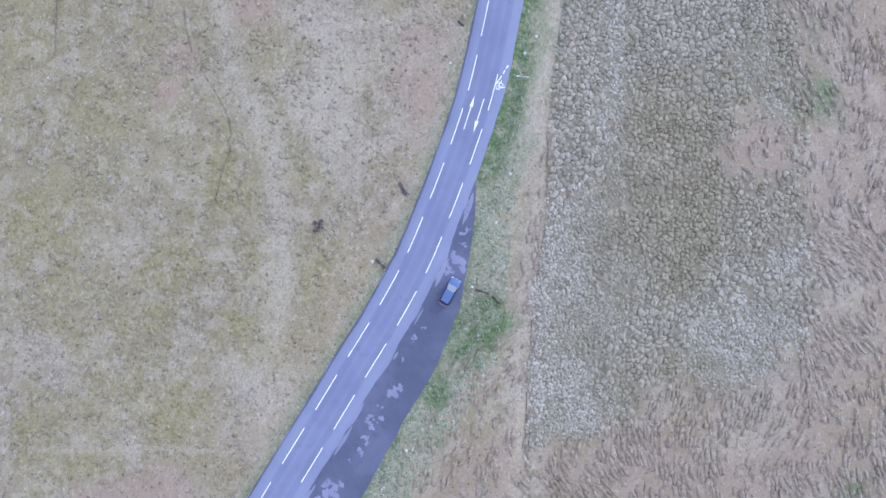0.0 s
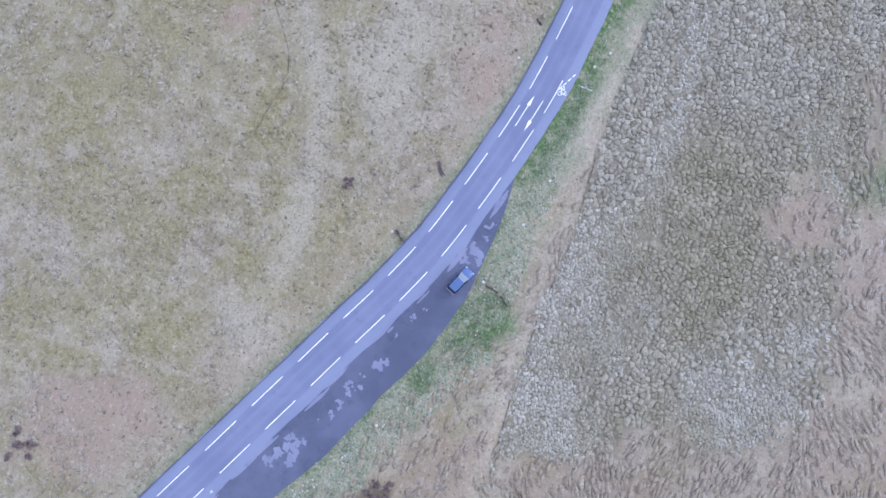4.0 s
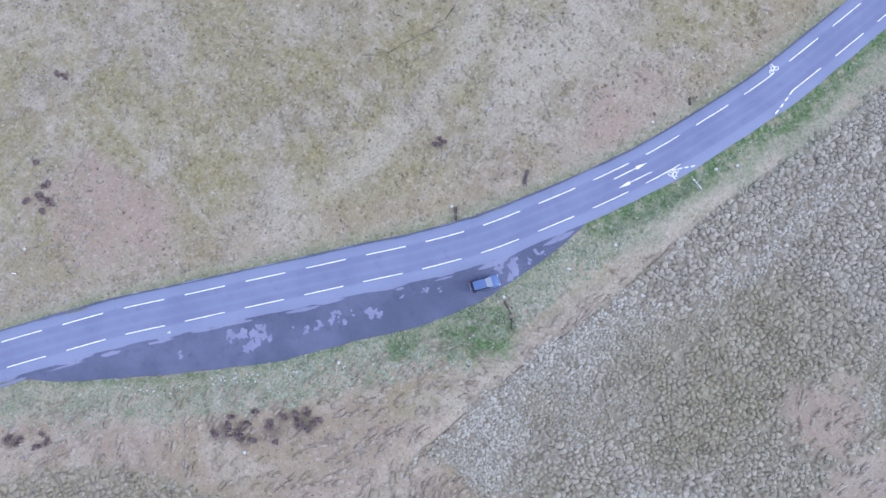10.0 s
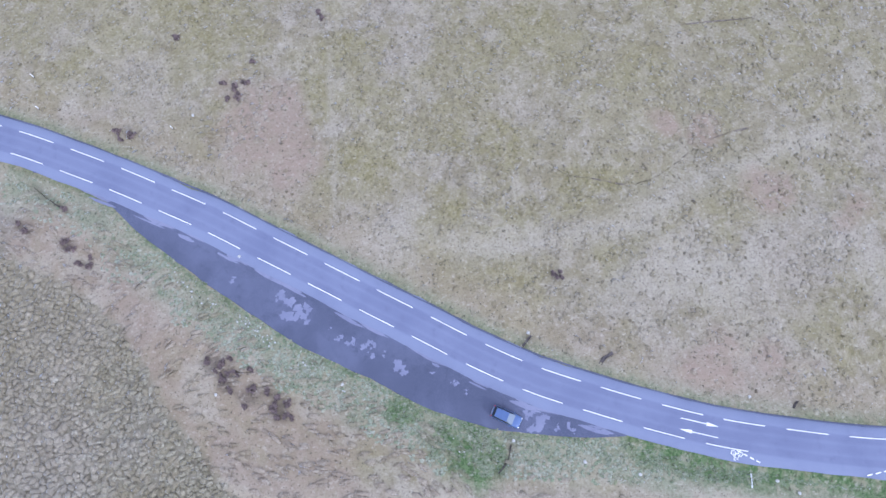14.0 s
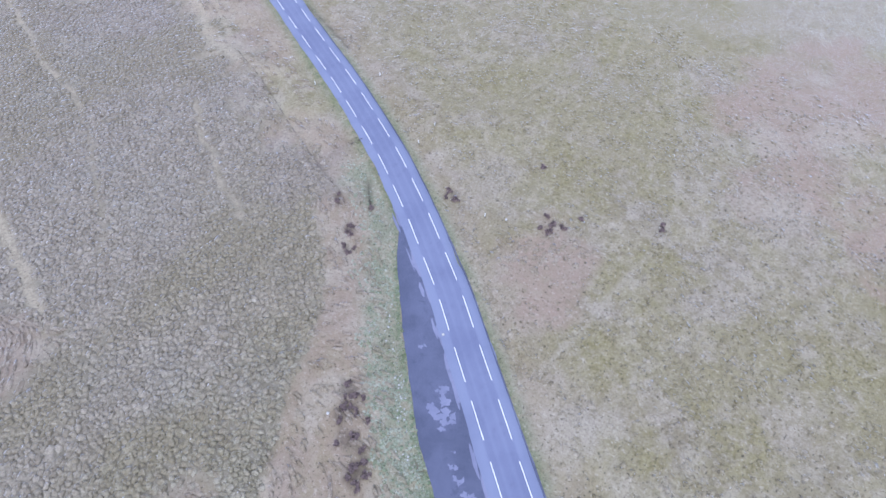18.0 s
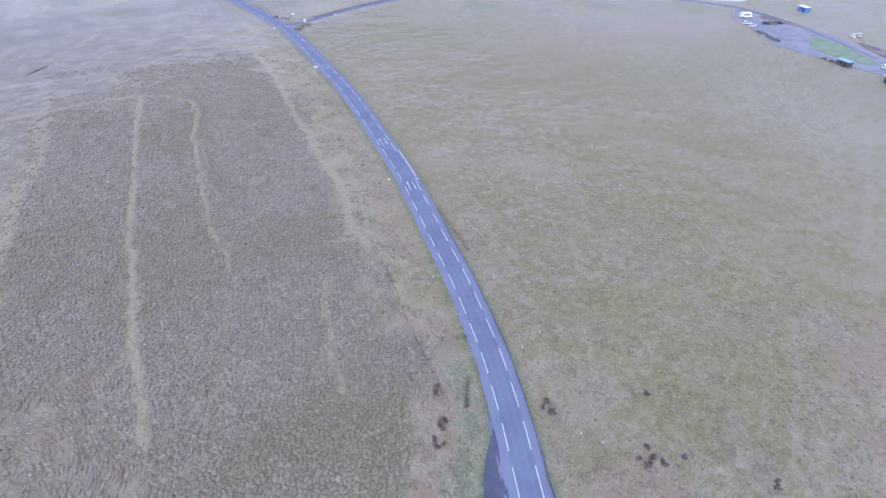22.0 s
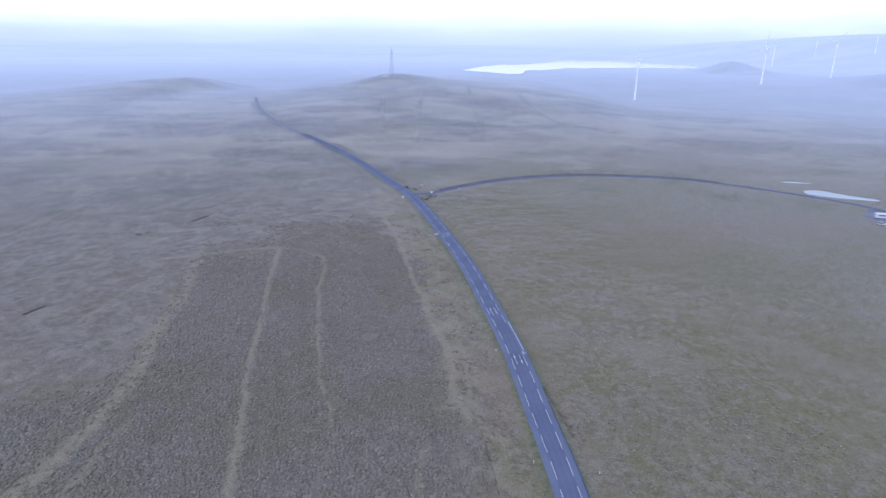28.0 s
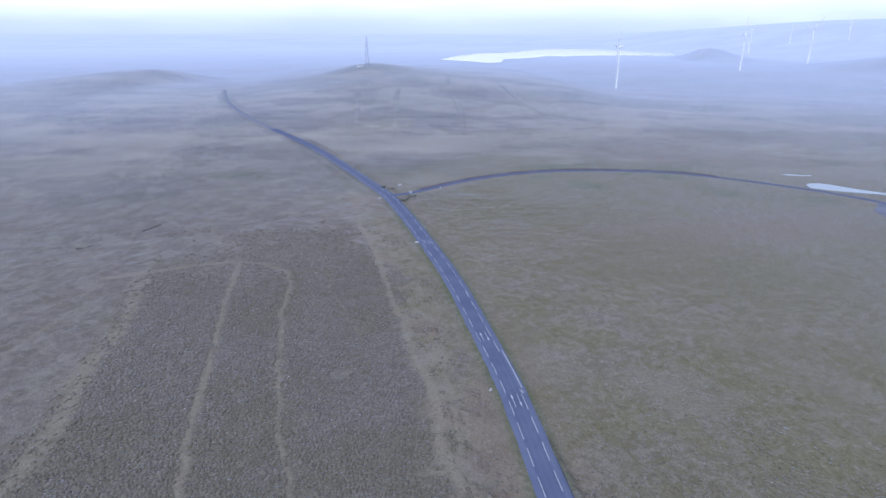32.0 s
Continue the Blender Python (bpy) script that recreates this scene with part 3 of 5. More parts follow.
    for line in CUTS:
        d, _ = far_from(line, x, y)
        z = z - 0.25 * np.exp(-((d / 0.6) ** 2)) * smooth(3.2, 4.2, d_road)
    return z, (d_road, side, d_side, in_lay, d_lay)


def height(x, y):
    return float(surface(np.array([x]), np.array([y]))[0][0])


def build_ground():
    xs, ys = steps(-110, 85, 0.9, 4850), steps(-280, 75, 1.0, 4850)
    x, y = np.meshgrid(xs, ys)
    z, where = surface(x, y)
    nx, ny = len(xs), len(ys)
    verts = np.stack([x, y, z], -1).reshape(-1, 3)
    i = np.arange(nx * ny).reshape(ny, nx)
    quads = np.stack([i[:-1, :-1], i[:-1, 1:], i[1:, 1:], i[1:, :-1]], -1).reshape(-1, 4)
    a, b, tints = covers(x, y, *where)
    ahead = (x - HERE[0]) * AHEAD[0] + (y - HERE[1]) * AHEAD[1]
    aside = (x - HERE[0]) * RIGHT[0] + (y - HERE[1]) * RIGHT[1]
    near = 150 + 170 * smooth(-60, 60, aside)
    # Heath cover grows with distance, so the painted haze does too.
    hazy_heath = smooth(0, 240, ahead - near + 160 * (blotch(x, y, 120, 3, 71) - 0.5)) * (0.6 + 0.4 * smooth(0.35, 0.6, blotch(x, y, 60, 3, 72)))
    away = np.hypot(x - HERE[0], y - HERE[1]).ravel()
    distant = away[quads].mean(1) > 480
    made = []
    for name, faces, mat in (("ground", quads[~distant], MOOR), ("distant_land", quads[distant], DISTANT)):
        used, faces = np.unique(faces, return_inverse=True)
        faces = faces.reshape(-1, 4)
        me = bpy.data.meshes.new(name)
        me.vertices.add(len(used))
        me.vertices.foreach_set("co", verts[used].ravel())
        me.loops.add(faces.size)
        me.loops.foreach_set("vertex_index", faces.ravel())
        me.polygons.add(len(faces))
        me.polygons.foreach_set("loop_start", np.arange(0, faces.size, 4))
        me.polygons.foreach_set("use_smooth", np.ones(len(faces), bool))
        me.update(calc_edges=True)
        for layer_name, c in (("cover_a", a), ("cover_b", b), ("cover_c", tints), ("haze_share", np.stack([haze_share(x, y)] * 3, -1))):
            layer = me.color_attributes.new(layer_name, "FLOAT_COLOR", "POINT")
            layer.data.foreach_set("color", np.concatenate([c.reshape(-1, 3)[used], hazy_heath.reshape(-1, 1)[used]], 1).ravel())
        me.materials.append(mat)
        made.append(new(name, me))
    tagged(made[0], "rough straw-coloured moorland grass with olive and bracken patches", "ground", kind="structure")
    tagged(made[1], "far lowland and hills with blue-grey haze painted in", "backdrop", kind="structure")


def tussock_cover(x, y):
    d, side = far_from(TUSSOCK_EDGE, x, y)
    east = np.where(side > 0, d, -d)
    soft = 0.4 + 4.4 * smooth(-45, -110, y)
    w = smooth(-1.0, 1.0, (east + 4 * soft * (blotch(x, y, 5, 3, 5) - 0.5) + 4 * soft * (blotch(x, y, 22, 2, 15) - 0.5)) / (0.6 + 0.4 * soft))
    rag = 0.9 * (blotch(x, y, 5, 3, 6) - 0.5)
    strip = smooth(49, 52, x + 8 * rag) * smooth(-75, -60, y)
    south = smooth(-14, -20, y + 0.33 * (45 - x) + 12 * rag) * smooth(-56, -48, y) * smooth(8, 13, x)
    w = w * (1 - np.clip(np.maximum(np.maximum(strip, south), spots_cover(BRACKEN_EAST, x, y, rag)), 0, 1) * 0.93)
    d, side = far_from(WIDE_TRACK, x, y)
    w = w * (1 - smooth(-2, 7, np.where(side < 0, d, -d) + 6 * rag) * smooth(-150, -172, y))
    return np.clip(w * smooth(-305, -225, y + 26 * rag + 70 * (blotch(x, y, 34, 3, 7) - 0.5)), 0, 1)


def trodden(tracks, x, y, n2):
    """How far the grass is trodden or grazed pale along some lines, ragged at the edges."""
    out = np.zeros_like(x)
    for line, wide, much in tracks:
        d = near_line(spline(line, 4.0), x + 2.2 * (blotch(x, y, 6, 2, 81) - 0.5), y)
        out = np.maximum(out, much * np.exp(-((d / wide / (0.45 + 1.0 * n2)) ** 2)) * smooth(0.1, 0.34, blotch(x, y, 9, 3, 82)))
    return out


def covers(x, y, d_road, side, in_side, in_lay, d_lay):
    n1, n2, n3 = blotch(x, y, 30, 4, 11), blotch(x, y, 6, 4, 12), blotch(x, y, 70, 3, 13)
    a = (x - HERE[0]) * AHEAD[0] + (y - HERE[1]) * AHEAD[1]
    b = (x - HERE[0]) * RIGHT[0] + (y - HERE[1]) * RIGHT[1]
    rag = 1.1 * (n2 - 0.5)
    west = side < 0
    tuss = tussock_cover(x, y)
    edge = d_road - 3.3
    green = np.exp(-((edge / 1.5) ** 2)) * 0.6
    east_verge = ~west & (y > 4) & (y < 62)
    green = np.where(east_verge, np.maximum(green, smooth(5.5, 1.2, edge + 3 * rag) * smooth(4, 12, y)), green)
    green = np.maximum(green, spots_cover([(3.6, -13, 5.5), (6.5, -10, 4), (-1, -20, 3)], x, y, rag))
    green = np.maximum(green, 0.4 * smooth(8, 1, d_lay + 4 * rag) * (~in_lay) * (~west))
    green = np.maximum(green, 0.75 * np.exp(-(((x - 54.5 - 7 * rag) / 2.6) ** 2)) * (y > -60) * smooth(0.5, 0.64, blotch(x, y, 9, 3, 16)))
    green = np.maximum(green, 0.85 * np.exp(-(((d_lay + 1.2 * rag) / 1.3) ** 2)) * (~in_lay))
    green = np.maximum(green, 0.5 * smooth(1500, 800, np.hypot(x, y)) * smooth(0.62, 0.75, n1) * (np.hypot(x, y) > 350))
    mint = np.maximum(smooth(11, 8, d_road + 3 * rag) * smooth(-30, 0, y) * smooth(110, 80, y), smooth(7.5, 4, d_lay + 4 * rag)) * (~west) * (~in_lay) * (d_road > 4)
    green = np.maximum(green, 0.5 * mint * smooth(0.35, 0.6, blotch(x, y, 2.5, 3, 14)))
    pale = np.maximum(0.5 * spots_cover(PALE, x, y, 2.2 * rag), 0.75 * mint)
    pale = np.maximum(pale, 0.45 * west * np.exp(-(((edge - 1.1 - 1.5 * rag) / 1.1) ** 2)) * smooth(140, 90, np.abs(y)))
    tan = 0.85 * trodden([*FIELD_TRACKS, *EDGE_TRACKS], x, y, n2)
    path = trodden(WEST_TRACKS, x, y, n2)
    pale = np.maximum(pale, 0.7 * path)
    d_edge, past = far_from(TUSSOCK_EDGE, x, y)
    strip = (past < 0) & (y > -46)
    tan = np.maximum(tan, np.where(strip, 0.04 * smooth(5.2, 2.6, d_edge + 5 * rag), 0))
    tan = np.maximum(tan, 0.3 * (past < 0) * (~west) * smooth(-75, -95, y) * smooth(-330, -260, y) * smooth(0.35, 0.6, n2))
    mauve = np.maximum(0.55 * spots_cover(MAUVE, x, y, 1.6 * rag), 0.5 * spots_cover(FAR_MAUVE, x, y, 1.6 * rag))
    mauve = np.maximum(mauve, 0.4 * path)
    mauve = np.maximum(mauve, np.where(strip, 0.65 * smooth(5.6, 3.0, d_edge + 4 * rag), 0))
    mauve = np.maximum(mauve, 0.75 * ~west * (1 - tuss) * (d_edge > 0.5) * (past > 0) * smooth(0.36, 0.58, blotch(x, y, 7, 3, 19)))
    mauve = np.maximum(mauve, 0.15 * west * smooth(0.5, 0.62, blotch(x, y, 13, 3, 20)) * smooth(260, 180, np.hypot(x, y)))
    purple = np.maximum(0.75 * (past > 0) * (1 - tuss) * smooth(-140, -185, y), 0.3 * (past > 0) * smooth(-60, -120, y))
    hill = np.exp(-(((a - 640) / 170) ** 2) - ((b - 40) / 160) ** 2)
    purple = np.maximum(purple * (1 - tan), 0.6 * spots_cover(PURPLE, x, y, 1.4 * rag))
    pale = np.maximum(pale, 0.55 * ~west * (1 - tuss) * (d_road > 12) * smooth(0.54, 0.66, blotch(x, y, 5, 4, 18)))
    pale = np.maximum(pale, 0.9 * np.exp(-(((a - 430 - 25 * np.sin(b / 60)) / 34) ** 2)) * smooth(-70, 0, b) * smooth(0.3, 0.5, n2) * (d_road > 12))
    pale = np.maximum(pale, 0.95 * smooth(0.52, 0.6, blotch(x + 0.4 * y, y, 75, 4, 24)) * smooth(290, 400, a) * smooth(1500, 900, a) * (d_road > 9))
    bracken = np.maximum(0.92 * spots_cover(BRACKEN, x, y, 2.0 * rag), 0.8 * spots_cover(BRACKEN_EAST, x, y, rag))
    bracken = np.maximum(bracken, np.where(west, smooth(14, 4, d_road) * 0.35, smooth(0.44, 0.58, n1) * (1 - tuss) * 0.7))
    bracken = np.maximum(bracken, smooth(0.5, 0.7, n3) * smooth(180, 320, np.hypot(x, y)) * 0.6)
    olive = np.where(west, np.maximum(np.maximum(0.95 * spots_cover(OLIVE, x, y, 1.7 * rag), 0.9 * spots_cover(FAR_OLIVE, x, y, 1.6 * rag)), smooth(0.47, 0.6, blotch(x, y, 4.5, 4, 23)) * 0.75 * smooth(0.36, 0.5, n1) * (1 - 0.7 * mauve)), np.maximum(smooth(0.5, 0.66, n1) * 0.7, 0.85 * spots_cover([(31, 3, 11), (33, 18, 8), (14, -52, 12), (42.9, 20.4, 3), (36.6, -17.4, 4), (39.4, -26, 4)], x, y, rag)) * tuss + 0.6 * (1 - tuss) * smooth(0.52, 0.64, blotch(x, y, 11, 4, 17)))
    olive = np.maximum(olive, 0.85 * hill * smooth(0.3, 0.6, n1))
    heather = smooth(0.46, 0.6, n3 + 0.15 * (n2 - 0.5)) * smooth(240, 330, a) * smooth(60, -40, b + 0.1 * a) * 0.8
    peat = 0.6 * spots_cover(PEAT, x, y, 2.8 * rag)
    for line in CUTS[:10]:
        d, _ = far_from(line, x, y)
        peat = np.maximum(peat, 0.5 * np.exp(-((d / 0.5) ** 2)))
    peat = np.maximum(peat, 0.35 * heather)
    clip = lambda *c: np.stack([np.clip(v, 0, 1) for v in c], -1)  # noqa: E731
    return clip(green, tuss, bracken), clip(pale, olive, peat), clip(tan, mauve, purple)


build_ground()


# ---- road ----
def ribbon(name, line, left, right, material, lift, thick=0.12, label="", kind="structure", category="road"):
    """A sheet of tarmac along a line, with sunk edges; left and right: half widths, numbers or arrays."""
    s, way = along(line)
    norm = np.stack([-way[:, 1], way[:, 0]], 1)
    left, right = np.broadcast_to(left, s.shape), np.broadcast_to(right, s.shape)
    z = ground(line[:, 0], line[:, 1]) + lift
    wob = (blotch(s, s * 0 + 3, 4, 3, 21) - 0.5) * 0.35, (blotch(s, s * 0 + 9, 3.2, 4, 22) - 0.5) * (1.3 if name == "road" else 0.35) * np.where((line[:, 1] > -62) & (line[:, 1] < 4), 1, 0.3)
    cols, worn = [], []
    inner = ((2.05, 0.02, 1), (1.75, 0.03, 0.1), (1.1, 0.04, 0), (0.75, 0.045, 0.5), (0.3, 0.05, 0.1), (-0.3, 0.05, 0.1), (-0.75, 0.045, 0.5), (-1.1, 0.04, 0), (-1.75, 0.03, 0.1), (-2.05, 0.02, 1)) if name == "road" else ((0.0, 0.05, 0),)
    for o, dz, wear in ((left + wob[0], -thick, 1), (left + wob[0] - 0.06, 0, 1), *inner, (-right - wob[1] + 0.06, 0, 1), (-right - wob[1], -thick, 1)):
        cols.append(np.concatenate([line + norm * np.broadcast_to(o, s.shape)[:, None], (z + dz)[:, None]], 1))
        worn.append(wear)
    n = len(cols)
    verts = np.stack(cols, 1).reshape(-1, 3)
    i = np.arange(len(verts)).reshape(-1, n)
    faces = np.stack([i[:-1, 1:], i[:-1, :-1], i[1:, :-1], i[1:, 1:]], -1).reshape(-1, 4)
    ob = new(name, mesh_of(name, verts, faces[:, ::-1], material, True))
    layer = ob.data.color_attributes.new("wear", "FLOAT_COLOR", "POINT")
    layer.data.foreach_set("color", np.repeat(np.tile(np.array(worn, float), len(s))[:, None], 4, 1).ravel())
    for layer_name, c in (("haze_share", np.repeat(haze_share(verts[:, 0], verts[:, 1])[:, None], 4, 1)), ("cover_c", np.tile((1.0, 0.0, 0.0, 0.0), (len(verts), 1)))):
        layer = ob.data.color_attributes.new(layer_name, "FLOAT_COLOR", "POINT")
        layer.data.foreach_set("color", c.ravel())
    return tagged(ob, label, category, kind=kind)


NEAR = ROAD[:, 1] > -545
road = ribbon("road", ROAD[NEAR], 3.35, 3.35, TARMAC, 0.03, label="grey tarmac moorland road with dashed cycle lanes")
# Paler copy of the road tarmac, with haze put into its base colour.
HAZY_TARMAC = tarmac_material("hazed_hill_tarmac", (0.215, 0.215, 0.265), (0.235, 0.235, 0.285), (0.19, 0.19, 0.24), distant=True)
ribbon("hill_road", ROAD[(ROAD[:, 1] < -543) & (ROAD[:, 1] > -880)], 2.2, 2.2, HAZY_TARMAC, 0.03, label="road climbing over the hill, paled in colour as if by haze")
side_road = ribbon("side_road", SIDE_ROAD, 1.9, 1.9, TARMAC, 0.018, label="narrow tarmac side road forking off across the moor")


MARGIN = ROAD[(ROAD[:, 1] < 60) & (ROAD[:, 1] > -120)]
ribbon("road_margin", MARGIN - np.stack([-along(MARGIN)[1][:, 1], along(MARGIN)[1][:, 0]], 1) * 3.3, 0.2, 0.2, OLD_TARMAC, 0.012, 0.1, "dark margin along the edge of the tarmac", category="road edge")


def build_layby():
    outer = spline(LAYBY, 1.0)
    rows = []
    for k, (x, y) in enumerate(outer):
        s = road_s(x, y)
        ix, iy = on_road(s, -2.6)
        jag = 0.5 * (float(blotch(np.array([x]), np.array([y]), 2.0, 3, 31)[0]) - 0.5)
        rows.append([(ix + (x - ix) * t, iy + (y - iy) * t) for t in (0, 0.25, 0.5, 0.75, 1.0 + 0.1 * jag, 1.02 + 0.1 * jag)])
    verts = [(x, y, 0.012 - (0.12 if j == 5 else 0)) for row in rows for j, (x, y) in enumerate(row)]
    faces = [(k * 6 + j, k * 6 + j + 1, k * 6 + j + 7, k * 6 + j + 6) for k in range(len(rows) - 1) for j in range(5)]
    ob = new("layby", mesh_of("layby", verts, faces, OLD_TARMAC))
    me = ob.data
    bm = bmesh.new()
    bm.from_mesh(me)
    bmesh.ops.recalc_face_normals(bm, faces=bm.faces)
    if sum(f.normal.z for f in bm.faces) < 0:
        bmesh.ops.reverse_faces(bm, faces=bm.faces)
    bm.to_mesh(me)
    bm.free()
    return tagged(ob, "dark worn tarmac lay-by beside the road", "lay-by", kind="structure")


layby = build_layby()


def dash_mesh(s0, s1, off, wide):
    """A painted dash that follows the road's bend."""
    verts, n = [], 5
    for k in range(n):
        for o in (off - wide / 2, off + wide / 2):
            x, y = on_road(s0 + (s1 - s0) * k / (n - 1), o)
            verts.append((x, y, float(ground(x, y)) + 0.09))
    faces = [(2 * k, 2 * k + 1, 2 * k + 3, 2 * k + 2) for k in range(n - 1)]
    return mesh_of("lane_dash", verts, faces, PAINT)


# the first and the last of the dashes that can be counted, on either line
HALF = 1.78
for off, (ax, ay), (bx, by), count in ((HALF, (8.3, 47.6), (-38.5, -59.4), 14), (-HALF, (11.6, 45.5), (-35.0, -60.6), 14)):
    s_a, s_b = road_s(ax, ay), road_s(bx, by)
    period = (s_b - s_a) / count
    for k in range(-18, 64):
        s1 = s_a + k * period
        gone = off < 0 and road_s(11.6, 43.5) < s1 < road_s(8.4, 26.5) or off > 0 and road_s(-66, -143) < s1 < road_s(-70, -163)
        if 20 < s1 - period < road_s(-79, -545) and not gone:
            dash = new("lane_dash", dash_mesh(s1 - period * 0.66, s1, off, 0.12))
            dash.parent = road


def lump_field(name, x0, x1, y0, y1, size, weight, tall, material, label, category, seed=3, sides=9, sway=0.0, most=1.05):
    """Close-packed grass tussocks in one mesh: each fills its own cell between its neighbours. size: the cells' width and length."""
    rnd = np.random.RandomState(seed)
    gx, gy = np.meshgrid(np.arange(int((x1 - x0) / size[0])), np.arange(int((y1 - y0) / size[1])))
    px = gx + 0.5 * (gy % 2) + 0.9 * (rnd.rand(*gx.shape) - 0.5)
    py = gy + 0.9 * (rnd.rand(*gx.shape) - 0.5)
    ang = np.arange(sides) / sides * 2 * np.pi
    ray_x, ray_y = np.cos(ang), np.sin(ang)
    alive = rnd.rand(*gx.shape) < 0.52 + 0.45 * blotch(gx * 1.0, gy * 1.0, 9, 3, seed)
    reach = np.full((*gx.shape, sides), most)
    for dj in (-2, -1, 0, 1, 2):
        for di in (-2, -1, 0, 1, 2):
            if di or dj:
                ox, oy = np.roll(px, (-dj, -di), (0, 1)) - px, np.roll(py, (-dj, -di), (0, 1)) - py
                d2 = ox * ox + oy * oy
                ahead = ox[..., None] * ray_x + oy[..., None] * ray_y
                cut = np.where(ahead > 0.02, d2[..., None] / 2 / np.maximum(ahead, 0.02), 9.0)
                reach = np.where(np.roll(alive, (-dj, -di), (0, 1))[..., None], np.minimum(reach, cut), reach)
    x, y = (x0 + px * size[0]).ravel(), (y0 + py * size[1]).ravel()
    reach = reach.reshape(-1, sides)
    if most < 0.5:
        reach = reach * (0.45 + 0.65 * rnd.rand(len(x), 1))
    keep = (rnd.rand(len(x)) < weight(x, y)) & alive.ravel()
    x, y, reach = x[keep], y[keep], reach[keep]
    n = len(x)
    z, where = surface(x, y)
    h = tall * (0.5 + 1.0 * rnd.rand(n)) * (1 - 0.1 * smooth(-15, -70, y) + 0.25 * smooth(-80, -200, y))
    turn = (sway * (blotch(x, y, 11, 2, 97) - 0.5) * 2)[:, None]
    rings = []
    for out, up in ((1.08, -0.1), (0.8, 0.7)):
        jag = 1 + 0.7 * (rnd.rand(n, sides) - 0.5)
        ox, oy = ray_x * reach * size[0] * out * jag, ray_y * reach * size[1] * out * jag
        rings.append(np.stack([x[:, None] + ox * np.cos(turn) - oy * np.sin(turn), y[:, None] + ox * np.sin(turn) + oy * np.cos(turn), (z + h * up)[:, None] + 0.6 * tall * (rnd.rand(n, sides) - 0.5)], -1))
    verts = np.concatenate([*rings, np.stack([x, y, z + h], -1)[:, None]], 1)
    per, f = 2 * sides + 1, []
    for k in range(sides):
        m = (k + 1) % sides
        f += [(k, m, sides + m), (k, sides + m, sides + k), (sides + k, sides + m, 2 * sides)]
    faces = (np.array(f)[None] + (np.arange(n) * per)[:, None, None]).reshape(-1, 3)
    me = bpy.data.meshes.new(name)
    verts = verts.reshape(-1, 3)
    me.vertices.add(len(verts))
    me.vertices.foreach_set("co", verts.ravel())
    me.loops.add(faces.size)
    me.loops.foreach_set("vertex_index", faces.ravel())
    me.polygons.add(len(faces))
    me.polygons.foreach_set("loop_start", np.arange(0, faces.size, 3))
    me.update(calc_edges=True)
    for layer_name, c in zip(("cover_a", "cover_b", "cover_c"), covers(x, y, *where)):
        layer = me.color_attributes.new(layer_name, "FLOAT_COLOR", "POINT")
        layer.data.foreach_set("color", np.repeat(np.concatenate([c, np.ones((n, 1))], 1), per, 0).ravel())
    me.materials.append(material)
    return tagged(new(name, me), label, category, kind="stuff")


def in_layby(x, y):
    return inside([*LAYBY, (2.8, 14.4), (-7.7, -9.7), (-21.1, -31.8), (-37.2, -60.2)], x, y)


def tussock_weight(x, y):
    w = tussock_cover(x, y)
    for line, wide, much in (*FIELD_TRACKS, *EDGE_TRACKS[:4]):
        d = near_line(spline(line, 4.0), x + 2.2 * (blotch(x, y, 6, 2, 81) - 0.5), y)
        w = w * (1 - (1 - smooth(0.45 * wide, 1.15 * wide, d)) * smooth(0.1, 0.34, blotch(x, y, 9, 3, 82)) * min(1, much + 0.15) * (0.72 if wide > 3 else 1))
    w = w * (1 - smooth(4.5, 1.5, np.hypot(x + 31, y + 165) + 4 * (blotch(x, y, 2, 2, 83) - 0.5)))
    return w * 1.1 - 0.1


def small_belt(x, y):
    """Where the tussocks are small and bleached: along the field's edges and in patches between."""
    d, side = far_from(TUSSOCK_EDGE, x, y)
    east = np.where(side > 0, d, -d) + 9 * (blotch(x, y, 8, 3, 91) - 0.5)
    rag = 1.6 * (blotch(x, y, 5, 3, 92) - 0.5)
    spots = spots_cover([(44, -12, 7), (39, -13, 6), (48.4, -2, 4.5), (48, 20, 3), (46, 27, 3.5), (19, -25, 6), (23.4, -10, 5), (17, -10, 6), (20.5, 3, 5.5), (18, -18, 6), (26, -3, 4)], x, y, rag)
    streak = smooth(2.6, 0.8, np.abs(x - 24.8 - 4 * (blotch(x, y, 6, 2, 93) - 0.5))) * smooth(4, 10, y) * smooth(45, 36, y)
    return np.clip(np.maximum(np.maximum(smooth(11, 5, east) * smooth(-45, -35, y) * smooth(12, 5, y), spots), 0.9 * streak), 0, 1)


def large_tussocks(x, y):
    return tussock_weight(x, y) * (1 - small_belt(x, y)) * smooth(-68, -42, y + 14 * (blotch(x, y, 10, 3, 95) - 0.5))


def brown_tussocks(x, y):
    return tussock_weight(x, y) * smooth(-42, -62, y + 14 * (blotch(x, y, 10, 3, 95) - 0.5))


def small_tussocks(x, y):
    return tussock_weight(x, y) * small_belt(x, y) * 0.95


def east_weight(x, y):
    d, side = far_from(ROAD[::4], x, y)
    d_lay, _ = far_from(LAYBY, x, y)
    _, past = far_from(TUSSOCK_EDGE, x, y)
    return (side > 0) * (d > 6.5) * (~in_layby(x, y)) * (d_lay > 2.5) * (1 - tussock_cover(x, y)) * np.where(past > 0, 0.25 + 0.7 * smooth(0.4, 0.58, blotch(x, y, 5, 3, 98)), 0.25) * ((past > 0) | (d > 11) | (y < -40)) * np.where(y < -75, (past < 0) * 1.3 * smooth(0.42, 0.6, blotch(x, y, 8, 3, 99)) + (past > 0) * (y > -112), 1)


